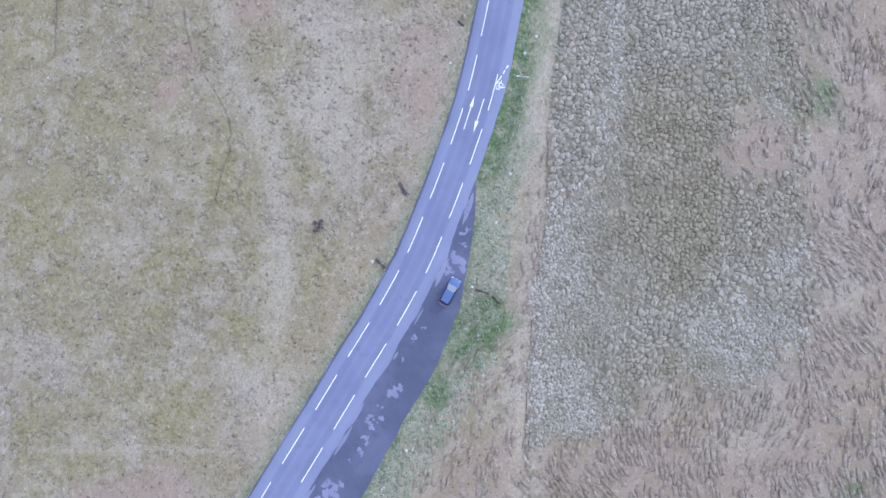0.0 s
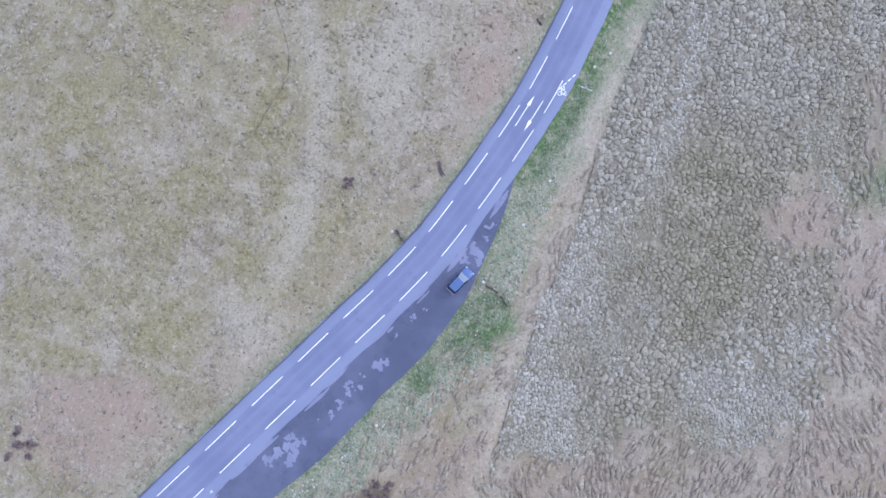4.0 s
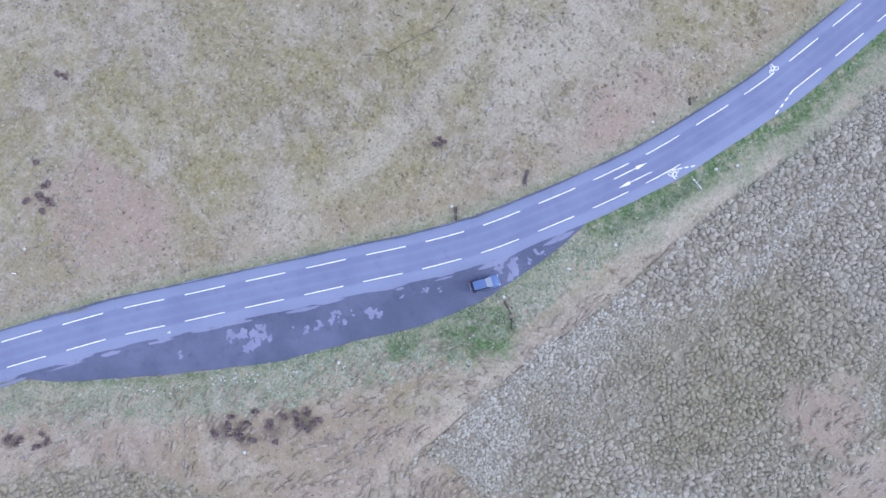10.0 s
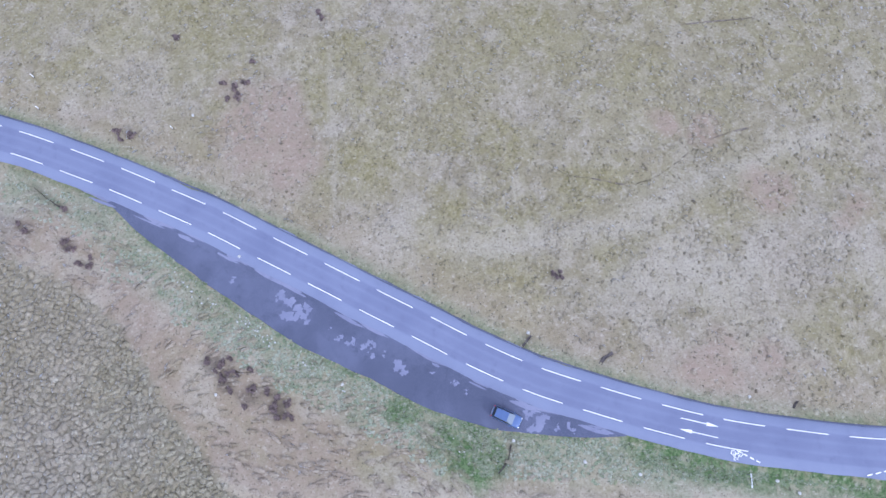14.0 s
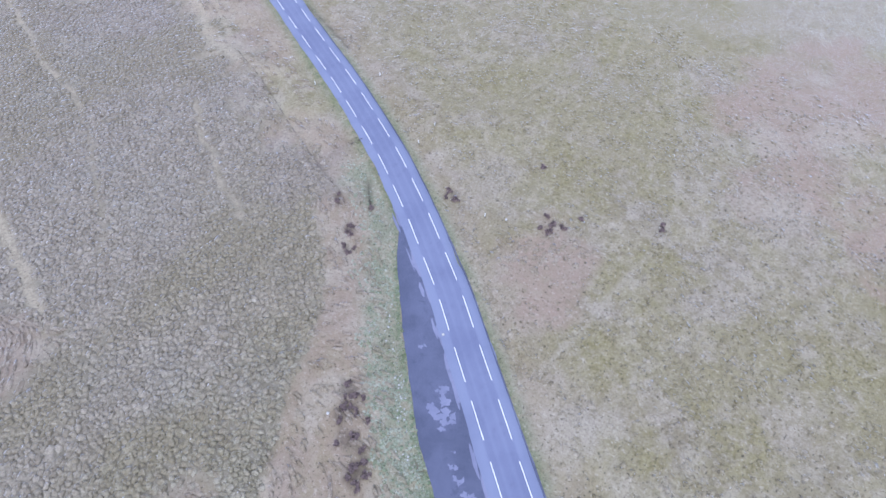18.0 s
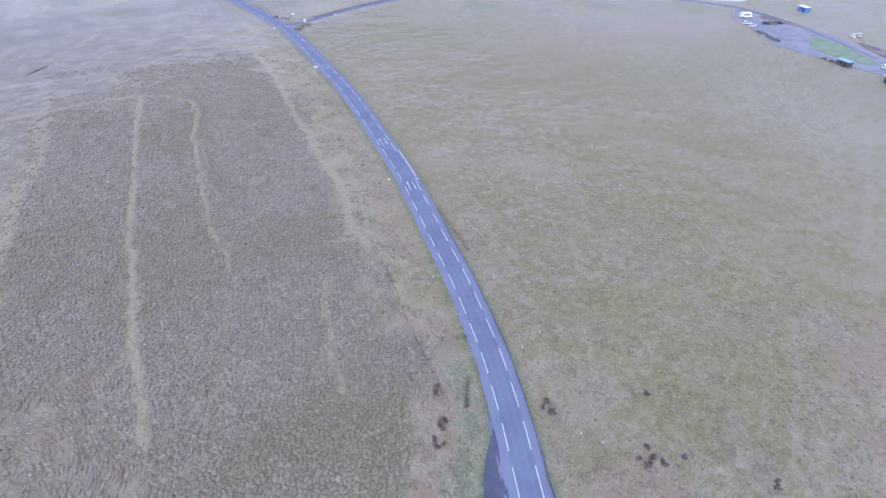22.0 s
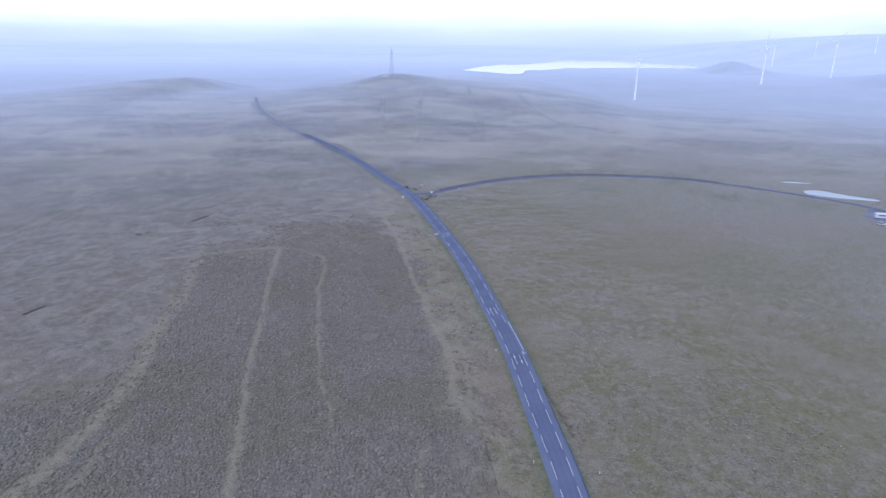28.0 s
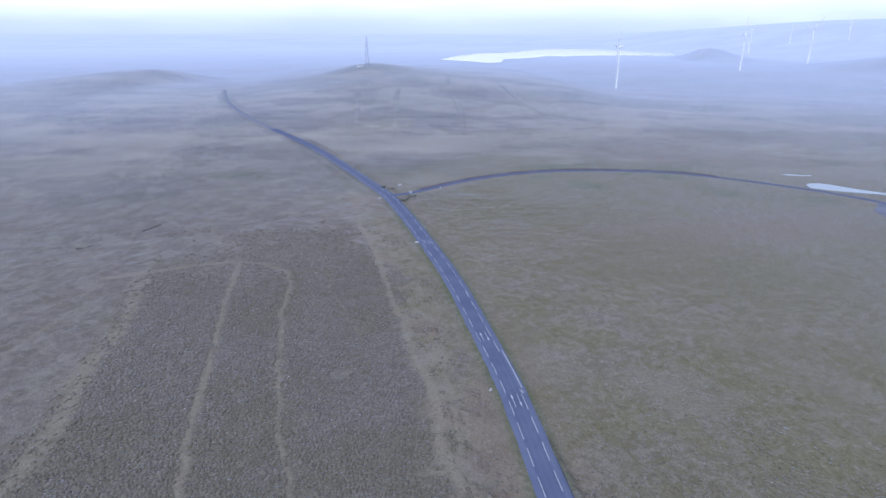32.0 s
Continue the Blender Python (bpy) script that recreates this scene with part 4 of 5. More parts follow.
def west_weight(x, y):
    d, side = far_from(ROAD[::4], x, y)
    return (side < 0) * (d > 4.6) * (0.1 + 0.55 * smooth(0.45, 0.66, blotch(x, y, 5, 3, 41))) * smooth(-150, -100, y)


def verge_weight(x, y):
    d, side = far_from(ROAD[::4], x, y)
    d_lay, _ = far_from(LAYBY, x, y)
    d_edge, past = far_from(TUSSOCK_EDGE, x, y)
    return ((side > 0) * (d > 4.3) * (~in_layby(x, y)) * (d_lay > 0.08) * ((d_lay < 6.5 + 6 * (blotch(x, y, 5, 2, 44) - 0.5)) | (d < 10.5) * (y > -8)) * ((past > 0) | (d_edge > 4.2) | (d_lay < 3)) * (0.45 + 0.55 * smooth(-62, -42, y)) * (0.5 + 0.5 * smooth(0.35, 0.6, blotch(x, y, 3, 3, 45))) ) * 0.85


def dark_weight(x, y):
    d, side = far_from(ROAD[::4], x, y)
    return (side < 0) * (d > 6) * (0.03 + 0.13 * smooth(0.45, 0.7, blotch(x, y, 7, 3, 101))) * smooth(-130, -90, y) * smooth(-125, -95, x)


def bleached_weight(x, y):
    d, side = far_from(ROAD[::4], x, y)
    return (side < 0) * (d > 6) * (0.03 + 0.16 * smooth(0.48, 0.7, blotch(x, y, 8, 3, 102))) * smooth(-160, -110, y) * smooth(-140, -105, x)


TUSSOCK = moor_graph("tussock_grass", lumps=(0.58, 0.535, 0.46), lumps_low=(0.32, 0.288, 0.23), dark=0.58).m
BLEACHED = moor_graph("bleached_tussock_grass", lumps=(0.66, 0.635, 0.58), lumps_low=(0.4, 0.37, 0.32), dark=0.5).m
FLOPPED = moor_graph("flopped_grass", lumps=(0.47, 0.395, 0.335), lumps_low=(0.31, 0.25, 0.205), amount=0.6, dark=0.7).m
TUFTS = moor_graph("grass_tufts", lumps=(0.45, 0.395, 0.325), lumps_low=(0.235, 0.195, 0.12), amount=0.42).m
VERGE = moor_graph("verge_grass", lumps=(0.5, 0.53, 0.46), lumps_low=(0.23, 0.3, 0.19), amount=0.75).m
lump_field("tussocks", -30, 88, -90, 72, (0.64, 0.68), large_tussocks, 0.27, TUSSOCK, "grey-brown tussock grass growing in close lumps", "tussock grass", 11)
BROWN = moor_graph("brown_tussock_grass", lumps=(0.465, 0.405, 0.335), lumps_low=(0.315, 0.268, 0.212), dark=0.5).m
lump_field("brown_tussocks", -80, 88, -300, -30, (0.72, 0.76), brown_tussocks, 0.27, BROWN, "brown tussock grass in close lumps over the far field", "tussock grass", 13)
lump_field("small_tussocks", -40, 62, -100, 72, (0.38, 0.46), small_tussocks, 0.15, BLEACHED, "small bleached tussocks of grey-white moor grass", "tussock grass", 12, 7)
lump_field("flopped_grass", -100, 92, -270, 70, (0.5, 1.3), east_weight, 0.24, FLOPPED, "long dead grass flopped over in pinkish-brown swathes", "grass", 5, 7, 1.3)
lump_field("grass_tufts", -112, 10, -150, 74, (0.7, 0.7), west_weight, 0.1, TUFTS, "small olive and straw grass tufts over the field", "grass", 6, 7)
RUSH = moor_graph("dark_rush", lumps=(0.28, 0.23, 0.16), lumps_low=(0.14, 0.112, 0.08), amount=0.75).m
lump_field("dark_tufts", -125, 10, -130, 74, (0.9, 0.9), dark_weight, 0.16, RUSH, "scattered dark tufts of rush and heather in the field", "grass", 21, 7, 0.0, 0.3)
lump_field("bleached_tufts", -140, 10, -160, 74, (1.1, 1.1), bleached_weight, 0.14, TUFTS, "scattered bleached tufts of dead grass in the field", "grass", 22, 7, 0.0, 0.34)
lump_field("verge_grass", -60, 24, -100, 66, (0.34, 0.38), verge_weight, 0.07, VERGE, "pale and green grass clumps along the roadside verge", "grass", 8, 6)

# ---- road paint: arrows, cycle signs, lane ends ----
def road_frame(s, off):
    """A pose on the road's surface at arc length s, with y along the road towards its start (north)."""
    x, y = on_road(s, off)
    wx, wy = np.interp(s, ROAD_S, ROAD_WAY[:, 0]), np.interp(s, ROAD_S, ROAD_WAY[:, 1])
    return Matrix.Translation((x, y, float(ground(x, y)) + 0.09)) @ Matrix.Rotation(math.atan2(wx, -wy), 4, "Z")


def flat(name, polys, parent, at, lift=0.0):
    verts, faces = [], []
    for poly in polys:
        faces.append(tuple(range(len(verts), len(verts) + len(poly))))
        verts += [(x, y, lift * len(faces)) for x, y in poly]
    ob = new(name, mesh_of(name, verts, faces, PAINT))
    ob.parent, ob.matrix_basis = parent, at
    return ob


def bar(ax, ay, bx, by, w):
    d = math.hypot(bx - ax, by - ay)
    nx, ny = -(by - ay) / d * w / 2, (bx - ax) / d * w / 2
    return [(ax - nx, ay - ny), (bx - nx, by - ny), (bx + nx, by + ny), (ax + nx, ay + ny)]


def ring(cx, cy, r, w, n=14):
    a = [2 * math.pi * k / n for k in range(n + 1)]
    return [[(cx + (r - w) * math.cos(p), cy + (r - w) * math.sin(p)), (cx + r * math.cos(p), cy + r * math.sin(p)),
             (cx + r * math.cos(q), cy + r * math.sin(q)), (cx + (r - w) * math.cos(q), cy + (r - w) * math.sin(q))] for p, q in zip(a, a[1:])]


ARROW = [bar(0, -2.6, 0, 1.1, 0.11), [(-0.26, 0.9), (0.26, 0.9), (0.0, 2.6)]]
CYCLE = [*ring(-0.62, -0.3, 0.48, 0.13), *ring(0.62, -0.3, 0.48, 0.13), bar(-0.62, -0.3, -0.2, 0.5, 0.12), bar(-0.2, 0.5, 0.45, 0.5, 0.12), bar(0.62, -0.3, 0.4, 0.85, 0.12),
         bar(-0.62, -0.3, 0.05, -0.3, 0.12), bar(0.05, -0.3, 0.45, 0.5, 0.12), bar(-0.3, 0.72, -0.08, 0.72, 0.12), bar(0.15, 0.9, 0.5, 0.9, 0.12)]
for x, y in ((4.2, 18.6), (-65.0, -138.0), (-72.6, -167.5), (-88.0, -244.0)):
    s = road_s(x, y)
    flat("direction_arrow", ARROW, road, road_frame(s, 0.72))
    flat("direction_arrow", ARROW, road, road_frame(s, -0.72) @ Matrix.Rotation(math.pi, 4, "Z"))
for x, y, off in ((8.0, 23.2, -2.5), (7.0, 46.0, 2.35), (-66.0, -141.5, 2.3)):
    flat("cycle_symbol", CYCLE, road, road_frame(road_s(x, y), off) @ Matrix.Rotation(math.pi / 2 * (1 if off > 0 else -1), 4, "Z") @ Matrix.Diagonal((0.72, 0.72, 1, 1)))


def slant(name, a, b, pieces):
    """A broken slanting line where a cycle lane opens or ends: a and b are (arc length, offset)."""
    for k in range(pieces):
        t0, t1 = k / pieces, (k + 0.62) / pieces
        p = [on_road(a[0] + (b[0] - a[0]) * t, a[1] + (b[1] - a[1]) * t) for t in (t0, t1)]
        x, y = p[0]
        flat(name, [bar(0, 0, p[1][0] - x, p[1][1] - y, 0.16)], road, Matrix.Translation((x, y, float(ground(x, y)) + 0.088)))


slant("lane_end_mark", (road_s(7.6, 24.4), -1.9), (road_s(9.0, 27.6), -3.1), 4)
slant("lane_end_mark", (road_s(11.2, 44.5), -1.8), (road_s(10.0, 40.0), -3.1), 4)
flat("lane_line", [[on_road(road_s(-66, -143) + k * 2.2, 2.55) for k in range(9)] + [on_road(road_s(-66, -143) + k * 2.2, 2.72) for k in range(8, -1, -1)]], road, Matrix.Translation((0, 0, 0.085)))

# ---- worn pale patches in the lay-by ----
WORN = tarmac_material("worn_tarmac", (0.14, 0.145, 0.22), (0.18, 0.185, 0.265), (0.11, 0.115, 0.17))
rnd = random.Random(5)
for x, y, r in ((-16.3, -35.0, 1.9), (-14.9, -32.8, 1.2), (-17.6, -36.6, 0.6), (-10.6, -26.5, 0.9), (-11.4, -28.2, 0.7), (-9.5, -24.1, 1.2), (-7.0, -20.0, 1.15), (-8.6, -22.2, 0.4),
                (-2.8, -11.3, 0.45), (-4.1, -12.8, 0.6), (1.8, -1.7, 1.5), (0.9, -3.1, 0.9), (3.3, 2.2, 0.8), (2.8, 0.6, 0.6), (-12.6, -29.4, 0.4), (-20.5, -43, 0.6), (-5.6, -15.6, 0.4)):
    polys = []
    for _ in range(3 + int(5 * r)):
        a, far, own, n = rnd.random() * 6.283, r * rnd.random() ** 0.7, r * (0.12 + 0.4 * rnd.random()), 13
        rad = [own * (0.35 + 0.9 * rnd.random()) for _ in range(n)]
        polys.append([(far * math.cos(a) * 1.2 + rad[k] * math.cos(6.2832 * k / n), far * math.sin(a) * 0.7 + rad[k] * math.sin(6.2832 * k / n)) for k in range(n)])
    ob = flat("worn_patch", polys, layby, Matrix.Translation((x, y, 0.017 + 0.0004 * len(layby.children))) @ Matrix.Rotation(rnd.random() * 6, 4, "Z"), 0.0021)
    ob.data.materials[0] = WORN

# ---- ragged edge between the road and the lay-by ----
rnd = random.Random(12)
s_a, s_b = road_s(1.5, 9.0), road_s(-37.5, -62.0)
for k in range(15):
    s_mid = s_a + (s_b - s_a) * (k + rnd.random()) / 15
    polys = []
    for _ in range(4):
        cs, co, n = s_mid + rnd.uniform(-1.3, 1.3), -3.15 - rnd.random() ** 2 * 0.8, 11
        rx, ry = 0.8 + 1.9 * rnd.random(), 0.12 + 0.26 * rnd.random()
        rad = [0.7 + 0.4 * rnd.random() for _ in range(n)]
        polys.append([on_road(cs + rx * rad[j] * math.cos(6.2832 * j / n), co + ry * rad[j] * math.sin(6.2832 * j / n)) for j in range(n)])
    ob = flat("worn_edge", polys, layby, Matrix.Translation((0, 0, 0.019 + 0.0003 * k)), 0.0023)
    ob.data.materials[0] = WORN

# ---- materials of the things ----
BLUE_PAINT = material("blue_car_paint", (0.06, 0.1, 0.23), 0.36, 0.2, 0.1, 1.0, spec=0.6)
GLASS = material("dark_glass", (0.02, 0.025, 0.03), 0.06, 0.0, 0.05, 1.0, spec=0.8)
# Glass with the reflected sky painted in as a lighter base colour.
SKY_GLASS = material("sky_reflecting_windscreen", (0.12, 0.15, 0.2), 0.05, 0.0, 0.05, 1.0, spec=1.0)
RUBBER = material("tyre_rubber", (0.025, 0.025, 0.027), 0.85, 0.0, 0.2, 0.3)
ALLOY = material("wheel_alloy", (0.5, 0.5, 0.52), 0.35, 0.8, 0.1, 0.3)
LAMP = material("lamp_lens", (0.75, 0.77, 0.8), 0.12, 0.0, 0.05, 0.3, spec=0.7)
TAIL = material("red_lens", (0.3, 0.01, 0.01), 0.15, 0.0, 0.05, 0.3, spec=0.6)
BLACK_PLASTIC = material("black_plastic", (0.03, 0.03, 0.032), 0.6, 0.0, 0.15, 0.4)
WHITE_PAINT = material("white_paint", (0.78, 0.79, 0.8), 0.4, 0.0, 0.1, 1.5)
CAR_WHITE = material("white_car_paint", (0.76, 0.77, 0.79), 0.28, 0.0, 0.06, 1.5, spec=0.6)
CAR_GREY = material("grey_car_paint", (0.2, 0.21, 0.23), 0.28, 0.4, 0.08, 1.5, spec=0.6)
CAR_DARK = material("dark_car_paint", (0.035, 0.04, 0.05), 0.28, 0.3, 0.08, 1.5, spec=0.6)
STONE = material("pale_stone", (0.46, 0.45, 0.43), 0.85, 0.0, 0.35, 0.5, 0.6)
GALVANISED = material("galvanised_steel", (0.42, 0.44, 0.46), 0.45, 0.9, 0.2, 0.6)
TURBINE_WHITE = material("turbine_white", (0.9, 0.91, 0.92), 0.45, 0.0, 0.05, 6.0)
# Base colour lightened towards blue to make the far mast look hazed.
STEEL_GREY = material("mast_steel", (0.5, 0.53, 0.6), 0.6, 0.1, 0.2, 2.0)
RENDER_WALL = material("white_render", (0.74, 0.74, 0.73), 0.8, 0.0, 0.15, 3.0, 0.2)
TEAL_SHEET = material("teal_roof_sheet", (0.235, 0.44, 0.52), 0.45, 0.1, 0.2, 4.0)
BLUE_SHEET = material("blue_steel_sheet", (0.1, 0.24, 0.52), 0.5, 0.1, 0.15, 2.0)
DARK_BOARD = material("dark_board", (0.09, 0.11, 0.1), 0.8, 0.0, 0.3, 1.0, 0.2)
YARD = tarmac_material("yard_tarmac", (0.19, 0.195, 0.24), (0.25, 0.255, 0.3), (0.15, 0.155, 0.19))
LAWN = material("mown_grass", (0.15, 0.21, 0.14), 0.9, 0.0, 0.45, 5.0, 0.5, second=(0.22, 0.25, 0.19))
LEAF = material("heather_leaf", (0.165, 0.122, 0.115), 0.9, 0.0, 0.4, 0.5, second=(0.075, 0.056, 0.055))
DARK_LEAF = material("gorse_leaf", (0.075, 0.09, 0.06), 0.85, 0.0, 0.4, 0.5, second=(0.045, 0.055, 0.035))
TWIG = material("heather_twig", (0.09, 0.065, 0.05), 0.9, 0.0, 0.3, 0.3)


# ---- cars ----
def loft(bm, rings, close=True):
    """Skins a row of rings, each a list of the same number of points."""
    rows = [[bm.verts.new(p) for p in ring_] for ring_ in rings]
    n = len(rows[0])
    for a, b in zip(rows, rows[1:]):
        for k in range(n):
            bm.faces.new((a[k], a[(k + 1) % n], b[(k + 1) % n], b[k]))
    if close:
        bm.faces.new(rows[0][::-1])
        bm.faces.new(rows[-1])
    bmesh.ops.recalc_face_normals(bm, faces=bm.faces)
    return bm


def hull(y, half, low, top, shoulder=0.86):
    """One cross-section of a car's body at y, rounded over the shoulder."""
    mid = low + (top - low) * 0.6
    return [(-half * 0.92, y, low), (-half, y, low + 0.14), (-half, y, mid), (-half * shoulder, y, top - 0.03), (-half * 0.5, y, top),
            (half * 0.5, y, top), (half * shoulder, y, top - 0.03), (half, y, mid), (half, y, low + 0.14), (half * 0.92, y, low)]


def smooth_faces(ob):
    ob.data.polygons.foreach_set("use_smooth", [True] * len(ob.data.polygons))
    return ob


def hatchback(at, paint, label, group="", bumpers=None, screen=None):
    car = thing("car", label, "car", at, group)
    bm = loft(bmesh.new(), [hull(-2.02, 0.7, 0.4, 0.78), hull(-1.95, 0.8, 0.26, 0.92), hull(-1.6, 0.86, 0.2, 0.98), hull(-0.4, 0.88, 0.18, 0.95),
                            hull(0.75, 0.88, 0.18, 0.95), hull(1.1, 0.87, 0.19, 0.93), hull(1.7, 0.83, 0.22, 0.8), hull(1.95, 0.74, 0.28, 0.7), hull(2.04, 0.6, 0.36, 0.6)])
    smooth_faces(part("body", bm, paint, car))

    roof = loft(bmesh.new(), [[(-0.56, -1.62, 1.36), (0.56, -1.62, 1.36), (0.58, -1.6, 1.41), (-0.58, -1.6, 1.41)], [(-0.62, -0.7, 1.42), (0.62, -0.7, 1.42), (0.6, -0.7, 1.49), (-0.6, -0.7, 1.49)],
                              [(-0.6, 0.15, 1.37), (0.6, 0.15, 1.37), (0.57, 0.12, 1.43), (-0.57, 0.12, 1.43)]])
    part("roof", roof, paint, car)
    quads = (("windscreen", [(-0.72, 1.0, 0.93), (0.72, 1.0, 0.93), (0.58, 0.14, 1.4), (-0.58, 0.14, 1.4)]),
             ("rear_window", [(0.68, -1.92, 0.95), (-0.68, -1.92, 0.95), (-0.56, -1.62, 1.38), (0.56, -1.62, 1.38)]),
             ("side_window", [(0.79, -1.85, 0.94), (0.79, 0.95, 0.93), (0.6, 0.12, 1.39), (0.58, -1.6, 1.38)]),
             ("side_window", [(-0.79, 0.95, 0.93), (-0.79, -1.85, 0.94), (-0.58, -1.6, 1.38), (-0.6, 0.12, 1.39)]))
    for name, corners in quads:
        c = Vector((0, -0.4, 1.0))
        inner = [tuple(Vector(p) + (c - Vector(p)) * 0.05) for p in corners]
        part(name, loft(bmesh.new(), [corners, inner]), screen if screen and name == "windscreen" else GLASS, car)
    for sx in (-1, 1):
        for y in (-1.25, 1.28):
            bm = bmesh.new()
            tube(bm, (sx * 0.7, y, 0.31), (sx * 0.885, y, 0.31), 0.31, 0.31, 18)
            tyre = part("tyre", bm, RUBBER, None)
            wheel = thing("wheel", "", "", Matrix.Identity(4))
            wheel.parent, tyre.parent = car, wheel
            bm = bmesh.new()
            tube(bm, (sx * 0.8, y, 0.31), (sx * 0.895, y, 0.31), 0.2, 0.19, 14)
            part("rim", bm, ALLOY, wheel)
        bm = bmesh.new()
        box(bm, sx * 0.95, 0.72, 0.99, 0.2, 0.12, 0.13, 0.03)
        part("wing_mirror", bm, paint, car)
        bm = bmesh.new()
        box(bm, sx * 0.62, 1.93, 0.62, 0.2, 0.14, 0.1, 0.03)
        part("headlight", bm, LAMP, car, "clear headlight lens")
        bm = bmesh.new()
        box(bm, sx * 0.66, -1.95, 0.84, 0.18, 0.12, 0.24, 0.03)
        part("tail_light", bm, TAIL, car, "red tail light lens")
    for y, z in ((2.0, 0.42), (-1.99, 0.42)):
        bm = bmesh.new()
        box(bm, 0, y, z, 1.34, 0.12, 0.16, 0.04)
        bumper = part("bumper", bm, bumpers or BLACK_PLASTIC, car)
        bm = bmesh.new()
        box(bm, 0, y + (0.065 if y > 0 else -0.065), z + 0.05, 0.5, 0.02, 0.11)
        part("plate", bm, LAMP, bumper)
    return car


def at_ground(x, y, turn=0.0, lift=0.0):
    return Matrix.Translation((x, y, height(x, y) + lift)) @ Matrix.Rotation(radians(turn), 4, "Z")


hatchback(Matrix.Translation((0.95, -6.3, 0.012)) @ Matrix.Rotation(math.atan2(-2.0, 3.6), 4, "Z"), BLUE_PAINT, "blue hatchback parked in the lay-by beside the road", "", ALLOY, SKY_GLASS)


# ---- stones, posts and signs ----
def stone_mesh(seed, size):
    rnd = random.Random(seed)
    bm = bmesh.new()
    bmesh.ops.create_icosphere(bm, subdivisions=2, radius=size)
    for v in bm.verts:
        v.co *= 0.8 + 0.4 * noise.noise(v.co * (2.0 / size) + Vector((seed, 0, 0)))
        v.co.z = v.co.z * 0.6 + size * 0.25
    me = bpy.data.meshes.new("boulder")
    bm.to_mesh(me)
    bm.free()
    me.materials.append(STONE)
    return me


STONES = [stone_mesh(k, 0.28 if k < 2 else 0.1 + 0.035 * (k - 2)) for k in range(5)]
rnd = random.Random(9)
big = [(4.1, -5.6), (7.5, 3.5), (1.0, 27.0), (-10.0, -2.0), (-5.0, -45.0), (-5.0, -28.0), (9.6, 10.5), (11.9, 28.5), (13.6, 31.0), (-24, -42), (17.0, 8.2), (-46.5, -49.0)]
# These small stones are added in place of pale clumps of verge grass.
small = []
for cx, cy, many, spread in ((-14.6, -40.2, 15, 1.3), (-12.6, -37.4, 9, 1.0), (-21.0, -49.2, 10, 1.2), (-9.2, -33.2, 6, 1.0), (-17.8, -45.0, 5, 1.4), (-4.2, -26.6, 4, 1.2), (2.6, -14.0, 3, 1.6)):
    for k in range(many):
        along_it, across = rnd.gauss(0, spread), rnd.gauss(0.7, 0.45)
        small.append((cx + along_it * 0.6 + across * 0.8, cy + along_it * 0.8 - across * 0.6))
for k, (x, y) in enumerate(big + small):
    ob = new("boulder", STONES[k % 2 if k < len(big) else 2 + k % 3])
    ob.matrix_basis = at_ground(x, y, rnd.random() * 360)
    tagged(ob, "pale lichened boulder on the roadside grass" if k < len(big) else "small stone standing in for a pale grass clump by the lay-by", "stone", "pale stones along the road")


def marker_post(x, y, turn=0):
    post = thing("marker_post", "white roadside marker post with a black foot", "post", at_ground(x, y, turn), "marker posts along the road")
    bm = bmesh.new()
    box(bm, 0, 0, 0.62, 0.12, 0.1, 0.8, 0.02)
    part("shaft", bm, WHITE_PAINT, post)
    bm = bmesh.new()
    box(bm, 0, 0, 0.1, 0.13, 0.11, 0.26, 0.01)
    part("foot", bm, BLACK_PLASTIC, post, "black post foot")
    bm = bmesh.new()
    box(bm, 0, -0.055, 0.88, 0.07, 0.012, 0.14)
    part("reflector", bm, TAIL, post, "red reflector")
    return post


for x, y in ((-55.0, -73.6), (-49.6, -72.5), (-58, -92), (-47.5, -100), (-44.6, -52.0)):
    marker_post(x, y, 20)


def road_sign(x, y, turn, wide, tall, clear, label, posts=2, face=None):
    sign = thing("road_sign", label, "sign", at_ground(x, y, turn), "road signs at the fork")
    for k in range(posts):
        bm = bmesh.new()
        px = 0 if posts == 1 else (k - 0.5) * wide * 0.7
        tube(bm, (px, 0, -0.1), (px, 0, clear + tall), 0.045, 0.045, 8)
        part("post", bm, GALVANISED, sign, "grey steel post")
    bm = bmesh.new()
    box(bm, 0, -0.06, clear + tall / 2, wide, 0.03, tall, 0.01)
    board = part("board", bm, face or WHITE_PAINT, sign)
    for k in range(2):
        bm = bmesh.new()
        box(bm, 0, -0.085, clear + tall * (0.33 + 0.34 * k), wide * 0.7, 0.012, tall * 0.1)
        part("text_bar", bm, BLACK_PLASTIC, board, "dark unreadable line of lettering")
    return sign


road_sign(-83.5, -243.5, 160, 1.3, 0.7, 0.9, "white roadside sign board on two steel posts")
road_sign(-108.3, -312.5, 130, 1.3, 1.2, 1.0, "large white direction sign beside the fork")
road_sign(-109.0, -330.0, 150, 1.3, 0.8, 0.9, "white sign board on the grass by the side road")
road_sign(-90.5, -309.0, 170, 1.2, 0.7, 1.0, "small white sign at the road's edge")
road_sign(-60.8, -142.6, 170, 0.6, 0.6, 1.3, "small white sign on a single post", 1)
road_sign(-127.0, -316.5, 120, 0.9, 0.7, 0.8, "pale sign beside the side road", 1)

road_sign(11.4, 24.6, -6, 1.75, 0.35, 1.0, "low pale sign rail on two posts in the green verge")


